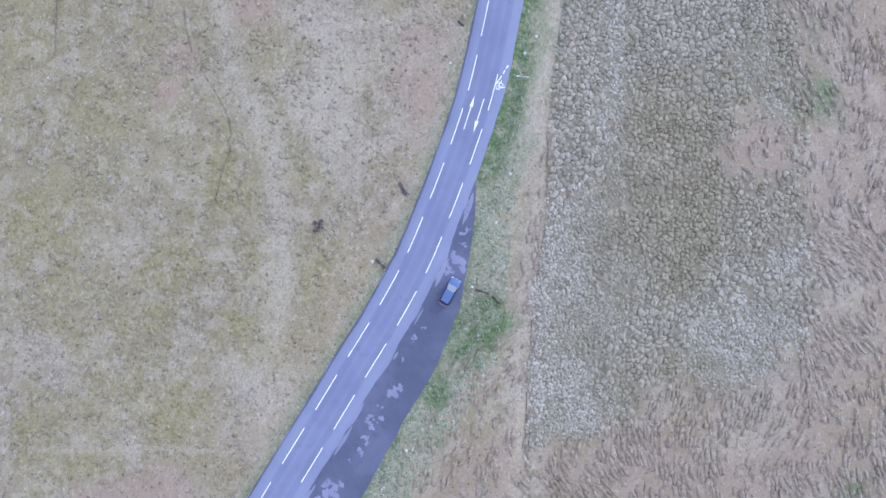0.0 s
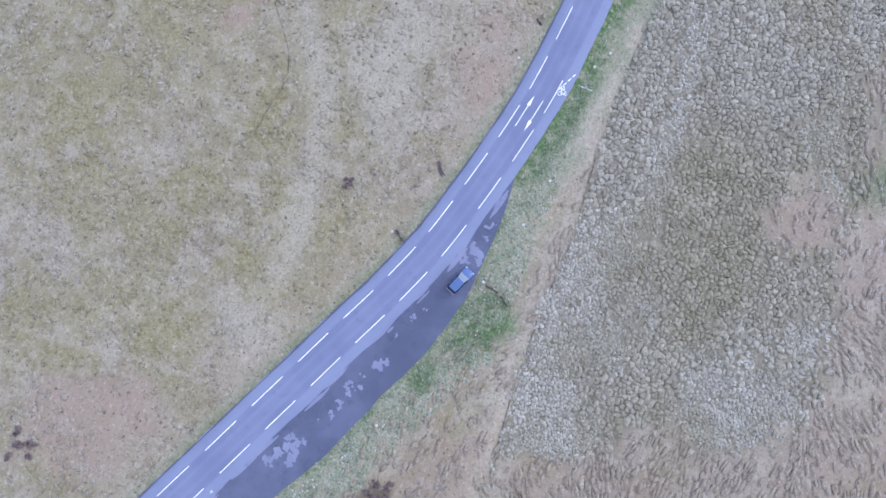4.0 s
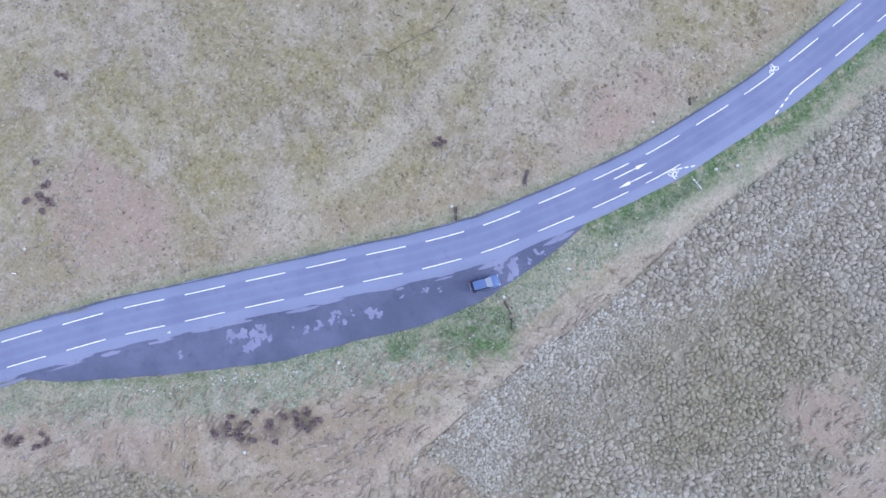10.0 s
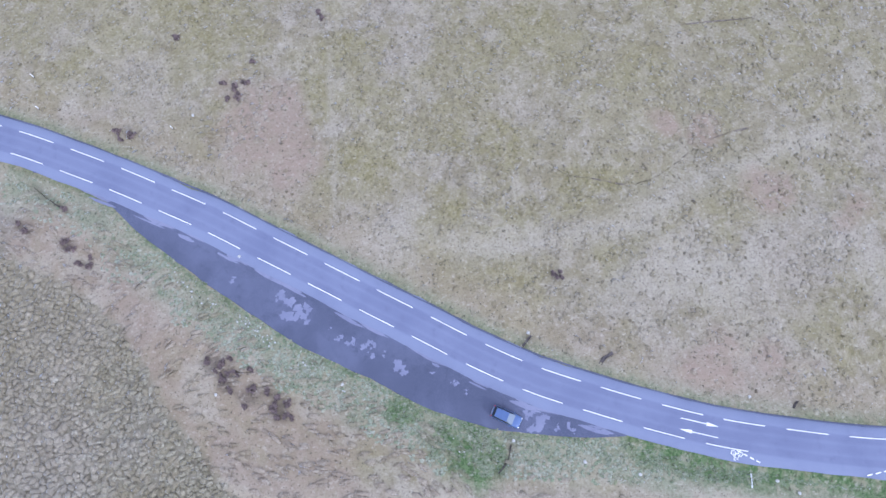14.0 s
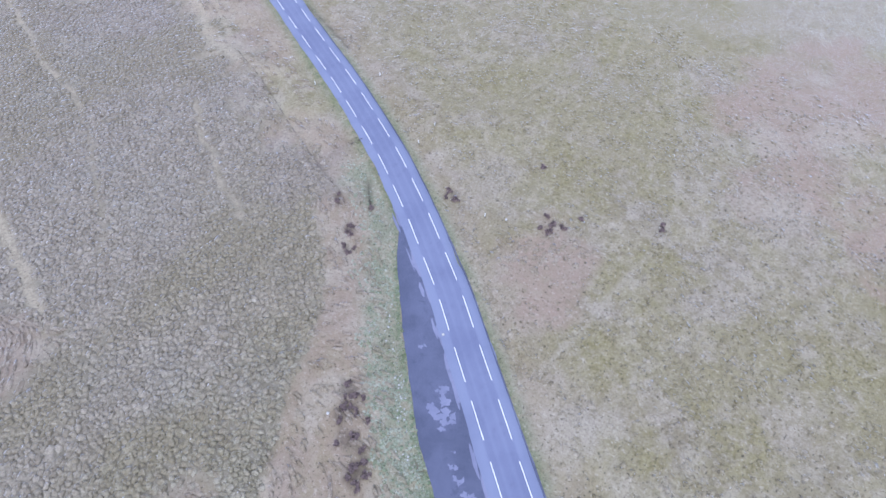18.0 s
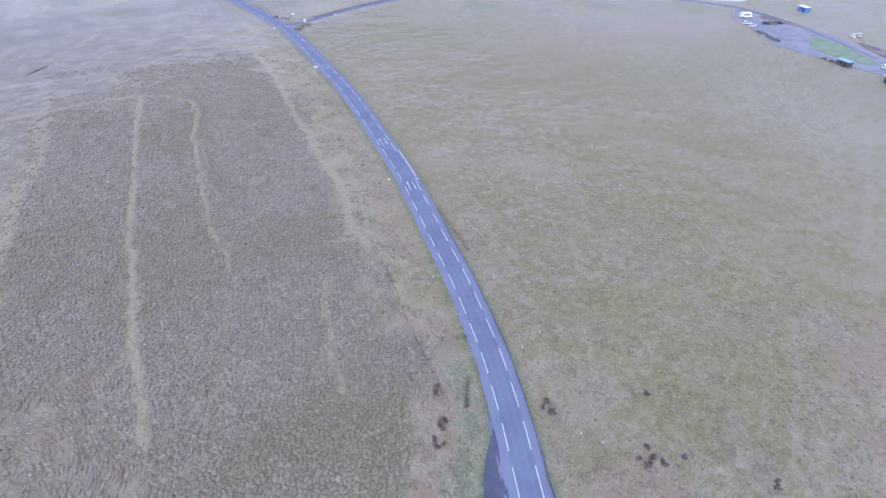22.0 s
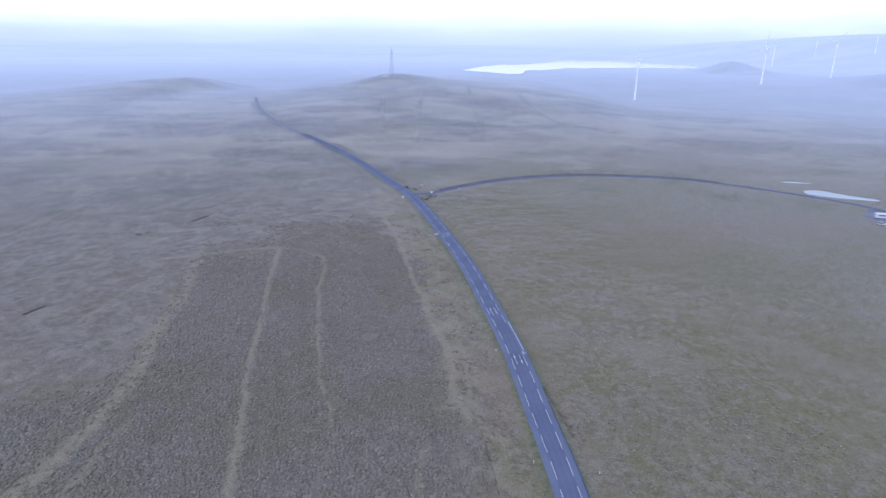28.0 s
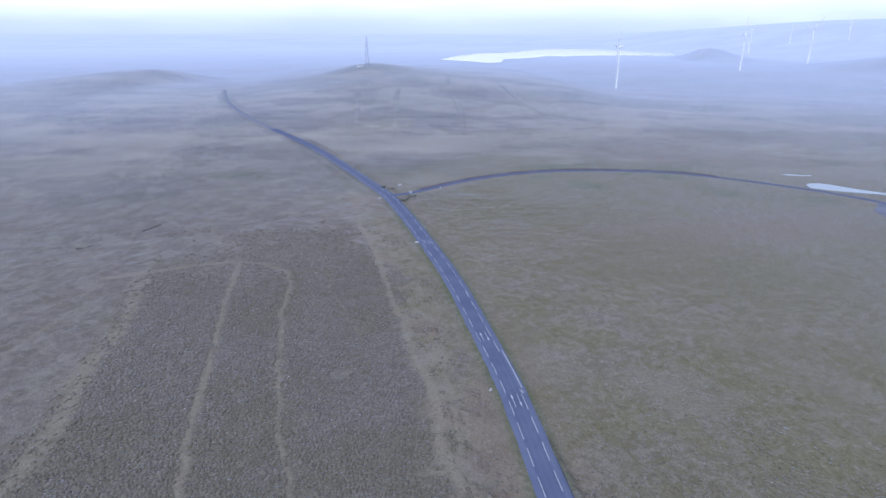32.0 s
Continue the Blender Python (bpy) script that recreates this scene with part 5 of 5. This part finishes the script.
# ---- heather and gorse clumps ----
def bush(name, x, y, wide, tall, leaf, label, seed, group):
    rnd = random.Random(seed)
    clump = thing(name, label, "bush", at_ground(x, y, rnd.random() * 360), group)
    stems, leaves = bmesh.new(), bmesh.new()
    for k in range(7):
        a, lean = rnd.random() * 6.283, wide * (0.2 + 0.5 * rnd.random())
        tube(stems, (0.1 * math.cos(a), 0.1 * math.sin(a), -0.1), (lean * math.cos(a), lean * math.sin(a), tall * (0.5 + 0.4 * rnd.random())), 0.05, 0.012, 5)
    blobs = [(0.0, 0.0, 0.5)] + [(wide * rnd.uniform(-1.3, 1.3), wide * rnd.uniform(-1.0, 1.0), rnd.uniform(0.2, 0.55)) for _ in range(4)]
    for k in range(130):
        bx, by, much = blobs[k % 5]
        a, r = rnd.random() * 6.283, wide * much * 1.15 * rnd.random() ** 0.55
        z = tall * (1 - 0.6 * (r / wide) ** 2) * (0.3 + 0.6 * rnd.random()) * (0.6 + 0.8 * much)
        c = Vector((bx + r * math.cos(a) * 1.3, by + r * math.sin(a), max(0.05, z)))
        size = 0.1 + 0.16 * rnd.random()
        n = [Vector((rnd.uniform(-1, 1), rnd.uniform(-1, 1), rnd.uniform(-0.4, 1))).normalized() * size for _ in range(4)]
        v = [leaves.verts.new(c + d) for d in n]
        for f in ((0, 1, 2), (0, 2, 3), (0, 3, 1), (1, 3, 2)):
            leaves.faces.new([v[i] for i in f])
    part("stems", stems, TWIG, clump)
    part("crown", leaves, leaf, clump)
    return clump


clumps = [(-18.0, 2.4, 0.5), (-17.3, 3.6, 0.5), (-18.2, 3.5, 0.35), (-17.5, 2.9, 0.35), (-45.0, -60.5, 1.0), (-44.2, -58.2, 0.9), (-43.6, -59.9, 0.6), (-51.5, -44.4, 0.8), (-50.6, -42.8, 0.9), (-51.4, -41.0, 0.8),
          (-49.2, -42.2, 0.8), (-48.8, -43.6, 0.6), (-62, -29, 0.7), (-55, -40, 0.7), (-60, -52, 0.8), (-63.3, -29.6, 0.6), (-28.0, -67.0, 1.2), (-27.0, -66.0, 1.1), (-24.8, -64.6, 0.8), (-24.2, -63.4, 0.8), (-25.4, -63.0, 0.6),
          (-30.2, -72.6, 0.8), (-31.2, -73.8, 0.6), (-9.6, -46.3, 0.7), (-9.2, -44.4, 0.7), (-7.2, -44.3, 0.8), (-5.4, -43.1, 0.7), (-8.0, -40.3, 0.5), (-5.2, -40.2, 0.9), (-4.8, -38.2, 0.8), (-2.2, -37.0, 0.9),
          (-3.2, -35.2, 0.7), (-3.9, -36.6, 0.7), (-1.5, -35.6, 0.6), (-33, -67.5, 0.6)]
rnd = random.Random(31)
for k in range(18):
    t = rnd.random()
    clumps.append((-9.2 + 7.8 * t + rnd.gauss(0, 0.7), -45.2 + 9.4 * t + rnd.gauss(0, 0.9), rnd.uniform(0.25, 0.5)))
for k, (x, y, w) in enumerate(clumps):
    bush("heather_clump", x, y, w * 0.52, 0.2 + 0.15 * w, LEAF, "dark brown heather clump on the moor grass", 100 + k, "dark heather clumps")
for k, (x, y, w) in enumerate([(-104, -306, 2.2), (-106.5, -308.5, 1.8), (-101.5, -303.5, 1.6), (-104, -326, 2.0), (-100.5, -331, 1.6)]):
    bush("gorse_bush", x, y, w, 1.3, DARK_LEAF, "dark green gorse bush in the corner of the fork", 300 + k, "gorse bushes at the fork")


# ---- dark strips in the turf: drainage grips and one painted ridge shadow ----
TURF_EDGE = material("turf_edge", (0.2, 0.17, 0.145), 0.9, 0.0, 0.4, 0.6, 0.4, second=(0.12, 0.1, 0.088))
WET_PEAT = material("wet_peat", (0.085, 0.072, 0.07), 0.8, 0.0, 0.4, 0.6, 0.5, second=(0.045, 0.038, 0.038))
for line, wide in zip(CUTS, (0.4, 0.25, 0.25, 0.2, 0.2, 0.19, 0.13, 0.9, 0.8, 0.7, 0.13, 0.11, 0.1, 0.12, 0.12)):
    pts = spline(line, 0.5)
    _, way = along(pts)
    rows = []
    for k, ((x, y), (wx, wy)) in enumerate(zip(pts, way)):
        w = wide / 2 * (0.75 + 0.5 * float(blotch(np.array([x]), np.array([y]), 0.9, 2, 61)[0]))
        z = height(x, y) + (0.12 if 0.65 < wide and y < -200 else 0.13 if wide > 0.19 else 0.02)
        w = max(0.008, w if wide > 0.2 else w * (4.5 * float(blotch(np.array([x]), np.array([y]), 4.0, 3, 62)[0]) - 1.7))
        rows.append([(x - wy * w * f, y + wx * w * f, z + dz) for f, dz in ((1.25, -0.1), (1.0, 0.1), (0.5, 0.03), (-0.5, 0.03), (-1.0, 0.1), (-1.25, -0.1))])
    bm = loft(bmesh.new(), rows)
    me = bpy.data.meshes.new("dark_turf_strip")
    bm.to_mesh(me)
    bm.free()
    me.materials.append(WET_PEAT if wide > 0.15 else TURF_EDGE)
    tagged(new("dark_turf_strip", me), "dark strip in the turf, for peaty drainage cuts and one ridge's shadow", "drain", "drainage cuts beside the road")


for line in HILL_STRIPES:
    pts = spline(line, 6.0)
    far, way = along(pts)
    half = 0.3 + 1.3 * np.sin(np.pi * np.clip(far / far[-1], 0, 1)) ** 0.5 * (0.5 + blotch(far, far * 0, 40, 2, 65))
    norm = np.stack([-way[:, 1], way[:, 0]], 1)
    z = ground(pts[:, 0], pts[:, 1])
    cols = [np.concatenate([pts + norm * off[:, None], (z + dz)[:, None]], 1) for off, dz in ((-half - 2.6, -0.4), (-half, 0.3), (half, 0.3), (half + 2.6, -0.4))]
    verts = np.stack(cols, 1).reshape(-1, 3)
    i = np.arange(len(verts)).reshape(-1, 4)
    faces = np.stack([i[:-1, :-1], i[:-1, 1:], i[1:, 1:], i[1:, :-1]], -1).reshape(-1, 4)
    # The strip carries the same emissive haze as the hill around it.
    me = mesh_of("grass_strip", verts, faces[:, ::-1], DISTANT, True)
    for layer_name, c in (("haze_share", np.repeat(haze_share(verts[:, 0], verts[:, 1])[:, None], 4, 1)), ("cover_c", np.tile((1.0, 0.0, 0.0, 0.0), (len(verts), 1)))):
        me.color_attributes.new(layer_name, "FLOAT_COLOR", "POINT").data.foreach_set("color", c.ravel())
    tagged(new("grass_strip", me), "pale mown strip of grass running up the hillside", "grass strip", kind="structure")
BANK = material("heather_bank", (0.2, 0.175, 0.19), 0.9, 0.0, 0.5, 9.0, 0.4, second=(0.12, 0.1, 0.115))
bank_line = SIDE_ROAD[(SIDE_ROAD[:, 0] < -114) & (SIDE_ROAD[:, 0] > -285)]
ribbon("bank", bank_line + np.array((-1.0, -3.2)), 1.0, 1.2, BANK, 0.25, 0.6, "dark heathery bank along the side road", category="bank")

# ---- lake ----
WATER = material("lake_water", (0.4, 0.44, 0.47), 0.14, 0.0, 0.05, 60.0, spec=0.9)
shore = [(-959, -2162), (-1259, -2510), (-1522, -2610), (-2133, -3065), (-2460, -2961), (-2683, -2698), (-2163, -2196), (-2039, -2121), (-1700, -2215), (-1545, -2187), (-1480, -2230), (-1312, -2123), (-1190, -2070), (-1054, -1892), (-997, -1950)]
edge = spline([*shore, shore[0]], 40.0)[:-1]
edge = edge + (np.stack([blotch(edge[:, 0], edge[:, 1], 90, 3, 51), blotch(edge[:, 0], edge[:, 1], 90, 3, 52)], -1) - 0.5) * 60
bm = bmesh.new()
bm.faces.new([bm.verts.new((x, y, -34.6)) for x, y in edge])
bmesh.ops.triangulate(bm, faces=bm.faces)
bmesh.ops.recalc_face_normals(bm, faces=bm.faces)
if sum(f.normal.z for f in bm.faces) < 0:
    bmesh.ops.reverse_faces(bm, faces=bm.faces)
me = bpy.data.meshes.new("lake")
bm.to_mesh(me)
bm.free()
me.materials.append(WATER)
tagged(new("lake", me), "bright still lake in the distant basin", "lake", kind="structure")


# ---- wind turbines ----
def turbine(x, y, hub, yaw, spin):
    t = thing("wind_turbine", "tall white three-bladed wind turbine on the far moor", "wind turbine", Matrix.Translation((x, y, float(ground(x, y)) - 0.5)) @ Matrix.Rotation(radians(yaw), 4, "Z"), "wind turbines")
    bm = bmesh.new()
    tube(bm, (0, 0, 0), (0, 0, hub), hub * 0.026, hub * 0.015, 16)
    part("tower", bm, TURBINE_WHITE, t)
    bm = bmesh.new()
    box(bm, 0, 1.2, hub + 1.2, 3.4, 9.0, 3.4, 0.8)
    part("nacelle", bm, TURBINE_WHITE, t)
    bm = bmesh.new()
    tube(bm, (0, -3.2, hub + 1.2), (0, -6.0, hub + 1.2), 1.7, 0.5, 12)
    part("hub", bm, TURBINE_WHITE, t)
    for k in range(3):
        bm = bmesh.new()
        long = hub * 0.55
        loft(bm, [[(-w, -0.3, z), (0, -0.3 - th, z), (w, -0.3, z), (0, -0.3 + th, z)] for w, th, z in ((0.9, 0.8, 0.8), (1.9, 0.5, long * 0.2), (1.2, 0.3, long * 0.6), (0.3, 0.1, long))])
        part("blade", bm, TURBINE_WHITE, t, at=Matrix.Translation((0, -4.4, hub + 1.2)) @ Matrix.Rotation(radians(spin + 120 * k), 4, "Y"))
    return t


for x, y, hub, yaw, spin in ((-797, -453, 92, 60, 80), (-777.8, -951.1, 74, 60, 35), (-1538.2, -1315.6, 100, 70, 10), (-1930.9, -1386, 106, 70, 50), (-2999, -2252.7, 76, 60, 20), (-3232.3, -2101.3, 82, 60, 75), (-2545.3, -2121.2, 104, 60, 95)):
    turbine(x, y, hub, yaw, spin)


# ---- lattice mast with its hut on the hill ----
def lattice_mast(x, y, tall):
    z0 = float(ground(x, y)) - 0.3
    mast = thing("radio_mast", "slim grey lattice radio mast on the hilltop", "mast", Matrix.Translation((x, y, z0)))
    w0, w1 = 2.6, 0.7
    for sx in (-1, 1):
        for sy in (-1, 1):
            bm = bmesh.new()
            tube(bm, (sx * w0, sy * w0, 0), (sx * w1, sy * w1, tall), 0.16, 0.12, 6)
            part("leg", bm, STEEL_GREY, mast)
    levels = 11
    for k in range(levels):
        a, b = tall * k / levels, tall * (k + 1) / levels
        wa, wb = w0 + (w1 - w0) * k / levels, w0 + (w1 - w0) * (k + 1) / levels
        bm = bmesh.new()
        for p, q in (((-1, -1), (1, -1)), ((1, -1), (1, 1)), ((1, 1), (-1, 1)), ((-1, 1), (-1, -1))):
            tube(bm, (p[0] * wa, p[1] * wa, a), (q[0] * wb, q[1] * wb, b), 0.07, 0.07, 4)
            tube(bm, (p[0] * wb, p[1] * wb, b), (q[0] * wb, q[1] * wb, b), 0.07, 0.07, 4)
        part("brace", bm, STEEL_GREY, mast)
    for z, side in ((tall * 0.72, 1), (tall * 0.86, -1)):
        bm = bmesh.new()
        tube(bm, (side * 1.4, 0, z), (side * 2.2, 0, z), 1.1, 1.2, 14)
        part("dish", bm, WHITE_PAINT, mast, "white dish aerial")
    bm = bmesh.new()
    tube(bm, (0, 0, tall - 1), (0, 0, tall + 4), 0.14, 0.08, 6)
    part("aerial", bm, STEEL_GREY, mast)


lattice_mast(-276.6, -906.1, 39)


def hut(name, x, y, turn, sx, sy, tall, wall, roof_mat, label, pitch=0.0, group=""):
    """A small pitched or flat-roofed building with a door and windows."""
    z0 = float(ground(x, y)) - 0.05
    h = thing(name, label, "building", Matrix.Translation((x, y, z0)) @ Matrix.Rotation(radians(turn), 4, "Z"), group)
    bm = bmesh.new()
    box(bm, 0, 0, tall / 2, sx, sy, tall)
    walls = part("wall", bm, wall, h)
    e = 0.3
    rings = [[(x1, -sy / 2 - e, tall), (x1, 0, tall + pitch), (x1, sy / 2 + e, tall), (x1, sy / 2 + e, tall + 0.18), (x1, 0, tall + pitch + 0.18), (x1, -sy / 2 - e, tall + 0.18)] for x1 in (-sx / 2 - e, sx / 2 + e)]
    part("roof", loft(bmesh.new(), rings), roof_mat, h)
    bm = bmesh.new()
    box(bm, sx * 0.2, -sy / 2 - 0.02, 1.03, 1.0, 0.08, 2.06, 0.01)
    part("door", bm, BLACK_PLASTIC, h)
    for k in range(max(1, int(sx / 5))):
        bm = bmesh.new()
        wx = -sx / 2 + (k + 0.5) * sx / max(1, int(sx / 5))
        box(bm, wx - 0.6, -sy / 2 - 0.015, min(1.5, tall - 0.7), 1.0, 0.07, 0.8, 0.01)
        part("window", bm, GLASS, h)
    return h


hut("mast_hut", -266, -905, 20, 9, 5, 3.0, RENDER_WALL, STEEL_GREY, "small grey-roofed hut beside the radio mast", 0.8)

# ---- yard, visitor car park and its buildings ----
def sheet(name, outline, lift, material, label, category):
    bm = bmesh.new()
    top = [bm.verts.new((x, y, float(ground(x, y)) + lift)) for x, y in outline]
    low = [bm.verts.new((x, y, float(ground(x, y)) - 0.2)) for x, y in outline]
    bm.faces.new(top)
    for k in range(len(top)):
        bm.faces.new((top[k], low[k], low[(k + 1) % len(top)], top[(k + 1) % len(top)]))
    bmesh.ops.recalc_face_normals(bm, faces=bm.faces)
    me = bpy.data.meshes.new(name)
    bm.to_mesh(me)
    bm.free()
    me.materials.append(material)
    return tagged(new(name, me), label, category, kind="structure")


sheet("yard", spline([(-316, -207), (-305, -187), (-306, -175), (-307, -161), (-303, -144), (-295, -131), (-288, -120), (-283, -104), (-268, -103), (-265, -110), (-265, -118), (-267, -130), (-267, -140), (-268, -150), (-271, -160), (-284, -176), (-298, -199)], 4.0), 0.05, YARD, "pale grey tarmac yard and car park", "car park")
sheet("lawn", spline([(-285.4, -150), (-296.5, -152), (-294.5, -142), (-287.9, -129.3), (-279.6, -118), (-275, -117), (-273, -124), (-274, -134), (-277, -143), (-285.4, -150)], 3.0)[:-1], 0.14, LAWN, "green mown lawn inside the car park", "lawn")

sheet("rough_ground", spline([(-308, -190), (-314, -186), (-311, -172), (-307, -164), (-306.3, -172), (-305, -182), (-308, -190)], 3.0)[:-1], 0.12, BANK, "dark scrubby ground behind the yard", "rough ground")
sheet("rough_ground", spline([(-303, -138), (-302, -129), (-295.5, -117), (-289, -116.6), (-294.7, -127.4), (-303, -138)], 3.0)[:-1], 0.12, BANK, "dark scrubby ground along the yard's edge", "rough ground")
for k, (x, y, w) in enumerate([(-282, -171, 1.8), (-280, -168, 2.0), (-278, -165, 1.7), (-276, -161.5, 2.0), (-273.6, -158, 1.6), (-265.2, -132, 1.5), (-265.0, -129, 1.7)]):
    bush("gorse_bush", x, y, w, 1.2, DARK_LEAF, "dark gorse bush along the edge of the yard", 340 + k, "gorse bushes along the yard")

barn_at = Matrix.Translation((-254.6, -83.0, -0.05)) @ Matrix.Rotation(math.atan2(18, 15), 4, "Z")
barn = thing("visitor_centre", "white-walled low building with a wide turquoise sheet roof", "building", barn_at)
bm = bmesh.new()
box(bm, 0, -0.9, 2.4, 23.0, 17.2, 4.8)
part("wall", bm, RENDER_WALL, barn)
part("roof", loft(bmesh.new(), [[(x1, -10.2, 4.8), (x1, 8.0, 6.5), (x1, 8.0, 6.75), (x1, -10.2, 5.05)] for x1 in (-12.1, 12.1)]), TEAL_SHEET, barn, "turquoise profiled sheet roof")
for k in range(23):
    bm = bmesh.new()
    x1 = -11.6 + k * 1.055
    loft(bm, [[(x1 - 0.05, y1, z1), (x1 + 0.05, y1, z1), (x1 + 0.05, y1, z1 + 0.06), (x1 - 0.05, y1, z1 + 0.06)] for y1, z1 in ((-10.2, 5.05), (8.0, 6.75))])
    part("roof_rib", bm, TEAL_SHEET, barn)
for k, x1 in enumerate((-6.5, 1.5)):
    bm = bmesh.new()
    box(bm, x1, -9.55, 3.6, 3.0, 0.12, 0.5, 0.02)
    part("window", bm, GLASS, barn, "long narrow dark window")
bm = bmesh.new()
box(bm, 11.55, -3.0, 1.6, 0.14, 1.0, 1.0, 0.02)
part("window", bm, GLASS, barn)
bm = bmesh.new()
box(bm, 3.4, 8.25, 6.65, 31.2, 0.45, 0.35, 0.05)
part("fascia", bm, WHITE_PAINT, barn, "white roof edge")
for k in range(6):
    bm = bmesh.new()
    box(bm, 12.6 + k * 1.25, 0.6, 2.8, 0.24, 0.24, 5.6)
    part("post", bm, DARK_BOARD, barn, "timber post of the open lean-to")
# A black panel over the wall stands in for the lean-to's shaded inside.
bm = bmesh.new()
box(bm, 11.62, 4.3, 2.3, 0.12, 7.2, 4.4, 0.02)
part("shade_panel", bm, BLACK_PLASTIC, barn, "black panel imitating the shade inside the lean-to")
bm = bmesh.new()
box(bm, 16.4, 3.6, 0.1, 9.0, 9.6, 0.3, 0.08)
part("apron", bm, DARK_BOARD, barn, "dark apron before the lean-to")
part("canopy", loft(bmesh.new(), [[(x1, 0.3, 5.55), (x1, 8.0, 6.3), (x1, 8.0, 6.45), (x1, 0.3, 5.7)] for x1 in (12.2, 19.0)]), STEEL_GREY, barn, "dark lean-to canopy")

for outline in ([(-317.9, -246.1), (-324.5, -244.0), (-327.0, -239.5), (-328.4, -234.0), (-330.7, -227.4), (-336.6, -215.9), (-333.4, -213.4), (-326.2, -219.8), (-319.3, -226.4), (-313.8, -233.0), (-310.0, -239.2), (-313.0, -243.6)],
                [(-325.0, -268.0), (-330.0, -264.5), (-338.0, -258.0), (-336.5, -257.0), (-330.0, -261.0), (-324.0, -265.0)]):
    sheet("pond", outline, 0.12, WATER, "still pond reflecting the white sky", "pond")
hut("container", -337.0, -182.0, 70, 6.1, 2.5, 2.6, BLUE_SHEET, WHITE_PAINT, "blue steel container with a white top", 0.05)


def van(x, y, turn, paint, label, long=5.4, tall=2.3):
    v = thing("van", label, "van", at_ground(x, y, turn, 0.05), "vehicles in the car park")
    bm = bmesh.new()
    box(bm, 0, -0.5, 0.35 + (tall - 0.35) / 2, 1.95, long - 1.2, tall - 0.35, 0.12)
    part("body", bm, paint, v)
    part("cab", loft(bmesh.new(), [hull(long / 2 - 1.15, 0.95, 0.35, tall - 0.1), hull(long / 2 - 0.5, 0.93, 0.35, 1.35), hull(long / 2, 0.85, 0.4, 1.05)]), paint, v)
    part("windscreen", loft(bmesh.new(), [[(-0.8, long / 2 - 1.0, tall - 0.3), (0.8, long / 2 - 1.0, tall - 0.3), (0.8, long / 2 - 0.42, 1.42), (-0.8, long / 2 - 0.42, 1.42)],
                                          [(-0.8, long / 2 - 1.1, tall - 0.35), (0.8, long / 2 - 1.1, tall - 0.35), (0.8, long / 2 - 0.52, 1.35), (-0.8, long / 2 - 0.52, 1.35)]]), GLASS, v)
    for sx in (-1, 1):
        for y1 in (-long / 2 + 1.0, long / 2 - 1.0):
            bm = bmesh.new()
            tube(bm, (sx * 0.8, y1, 0.34), (sx * 0.99, y1, 0.34), 0.34, 0.34, 14)
            part("wheel", bm, RUBBER, v)
        bm = bmesh.new()
        box(bm, sx * 0.99, -0.2, 1.6, 0.03, long - 2.4, 0.5, 0.01)
        part("side_window", bm, GLASS, v)
    return v


hut("shed", -257.0, -102.0, 50, 4.6, 3.2, 2.5, DARK_BOARD, WHITE_PAINT, "dark-walled shed with a flat white roof", 0.06)
hut("shed", -264.5, -123.5, 78, 5.6, 2.4, 2.2, DARK_BOARD, TEAL_SHEET, "long low dark shed with a greenish roof", 0.05)
van(-301.0, -192.0, 60, CAR_WHITE, "white camper van in the car park", 6.0, 2.7)
for x, y, turn, paint, label in ((-290.0, -184.5, 70, CAR_WHITE, "white hatchback in the car park"), (-288.0, -180.0, 75, CAR_WHITE, "white hatchback at the car park's edge"), (-297.5, -178.5, 60, CAR_DARK, "dark hatchback in the row of parked cars"),
                                 (-300.5, -177.0, 60, CAR_GREY, "grey hatchback in the row of parked cars"), (-303.5, -175.5, 60, CAR_DARK, "dark hatchback at the end of the row"), (-274.5, -112.6, 120, CAR_WHITE, "white hatchback beside the lawn"), (-279.3, -111.6, 120, CAR_WHITE, "white hatchback in the row by the building"),
                                 (-293.5, -116.0, 130, CAR_WHITE, "white hatchback near the building"), (-309.5, -142.4, 130, CAR_WHITE, "white hatchback on the far side of the yard"), (-313.2, -141.4, 130, CAR_WHITE, "white hatchback on the rough ground behind the yard")):
    hatchback(at_ground(x, y, turn, 0.06), paint, label, "vehicles in the car park")
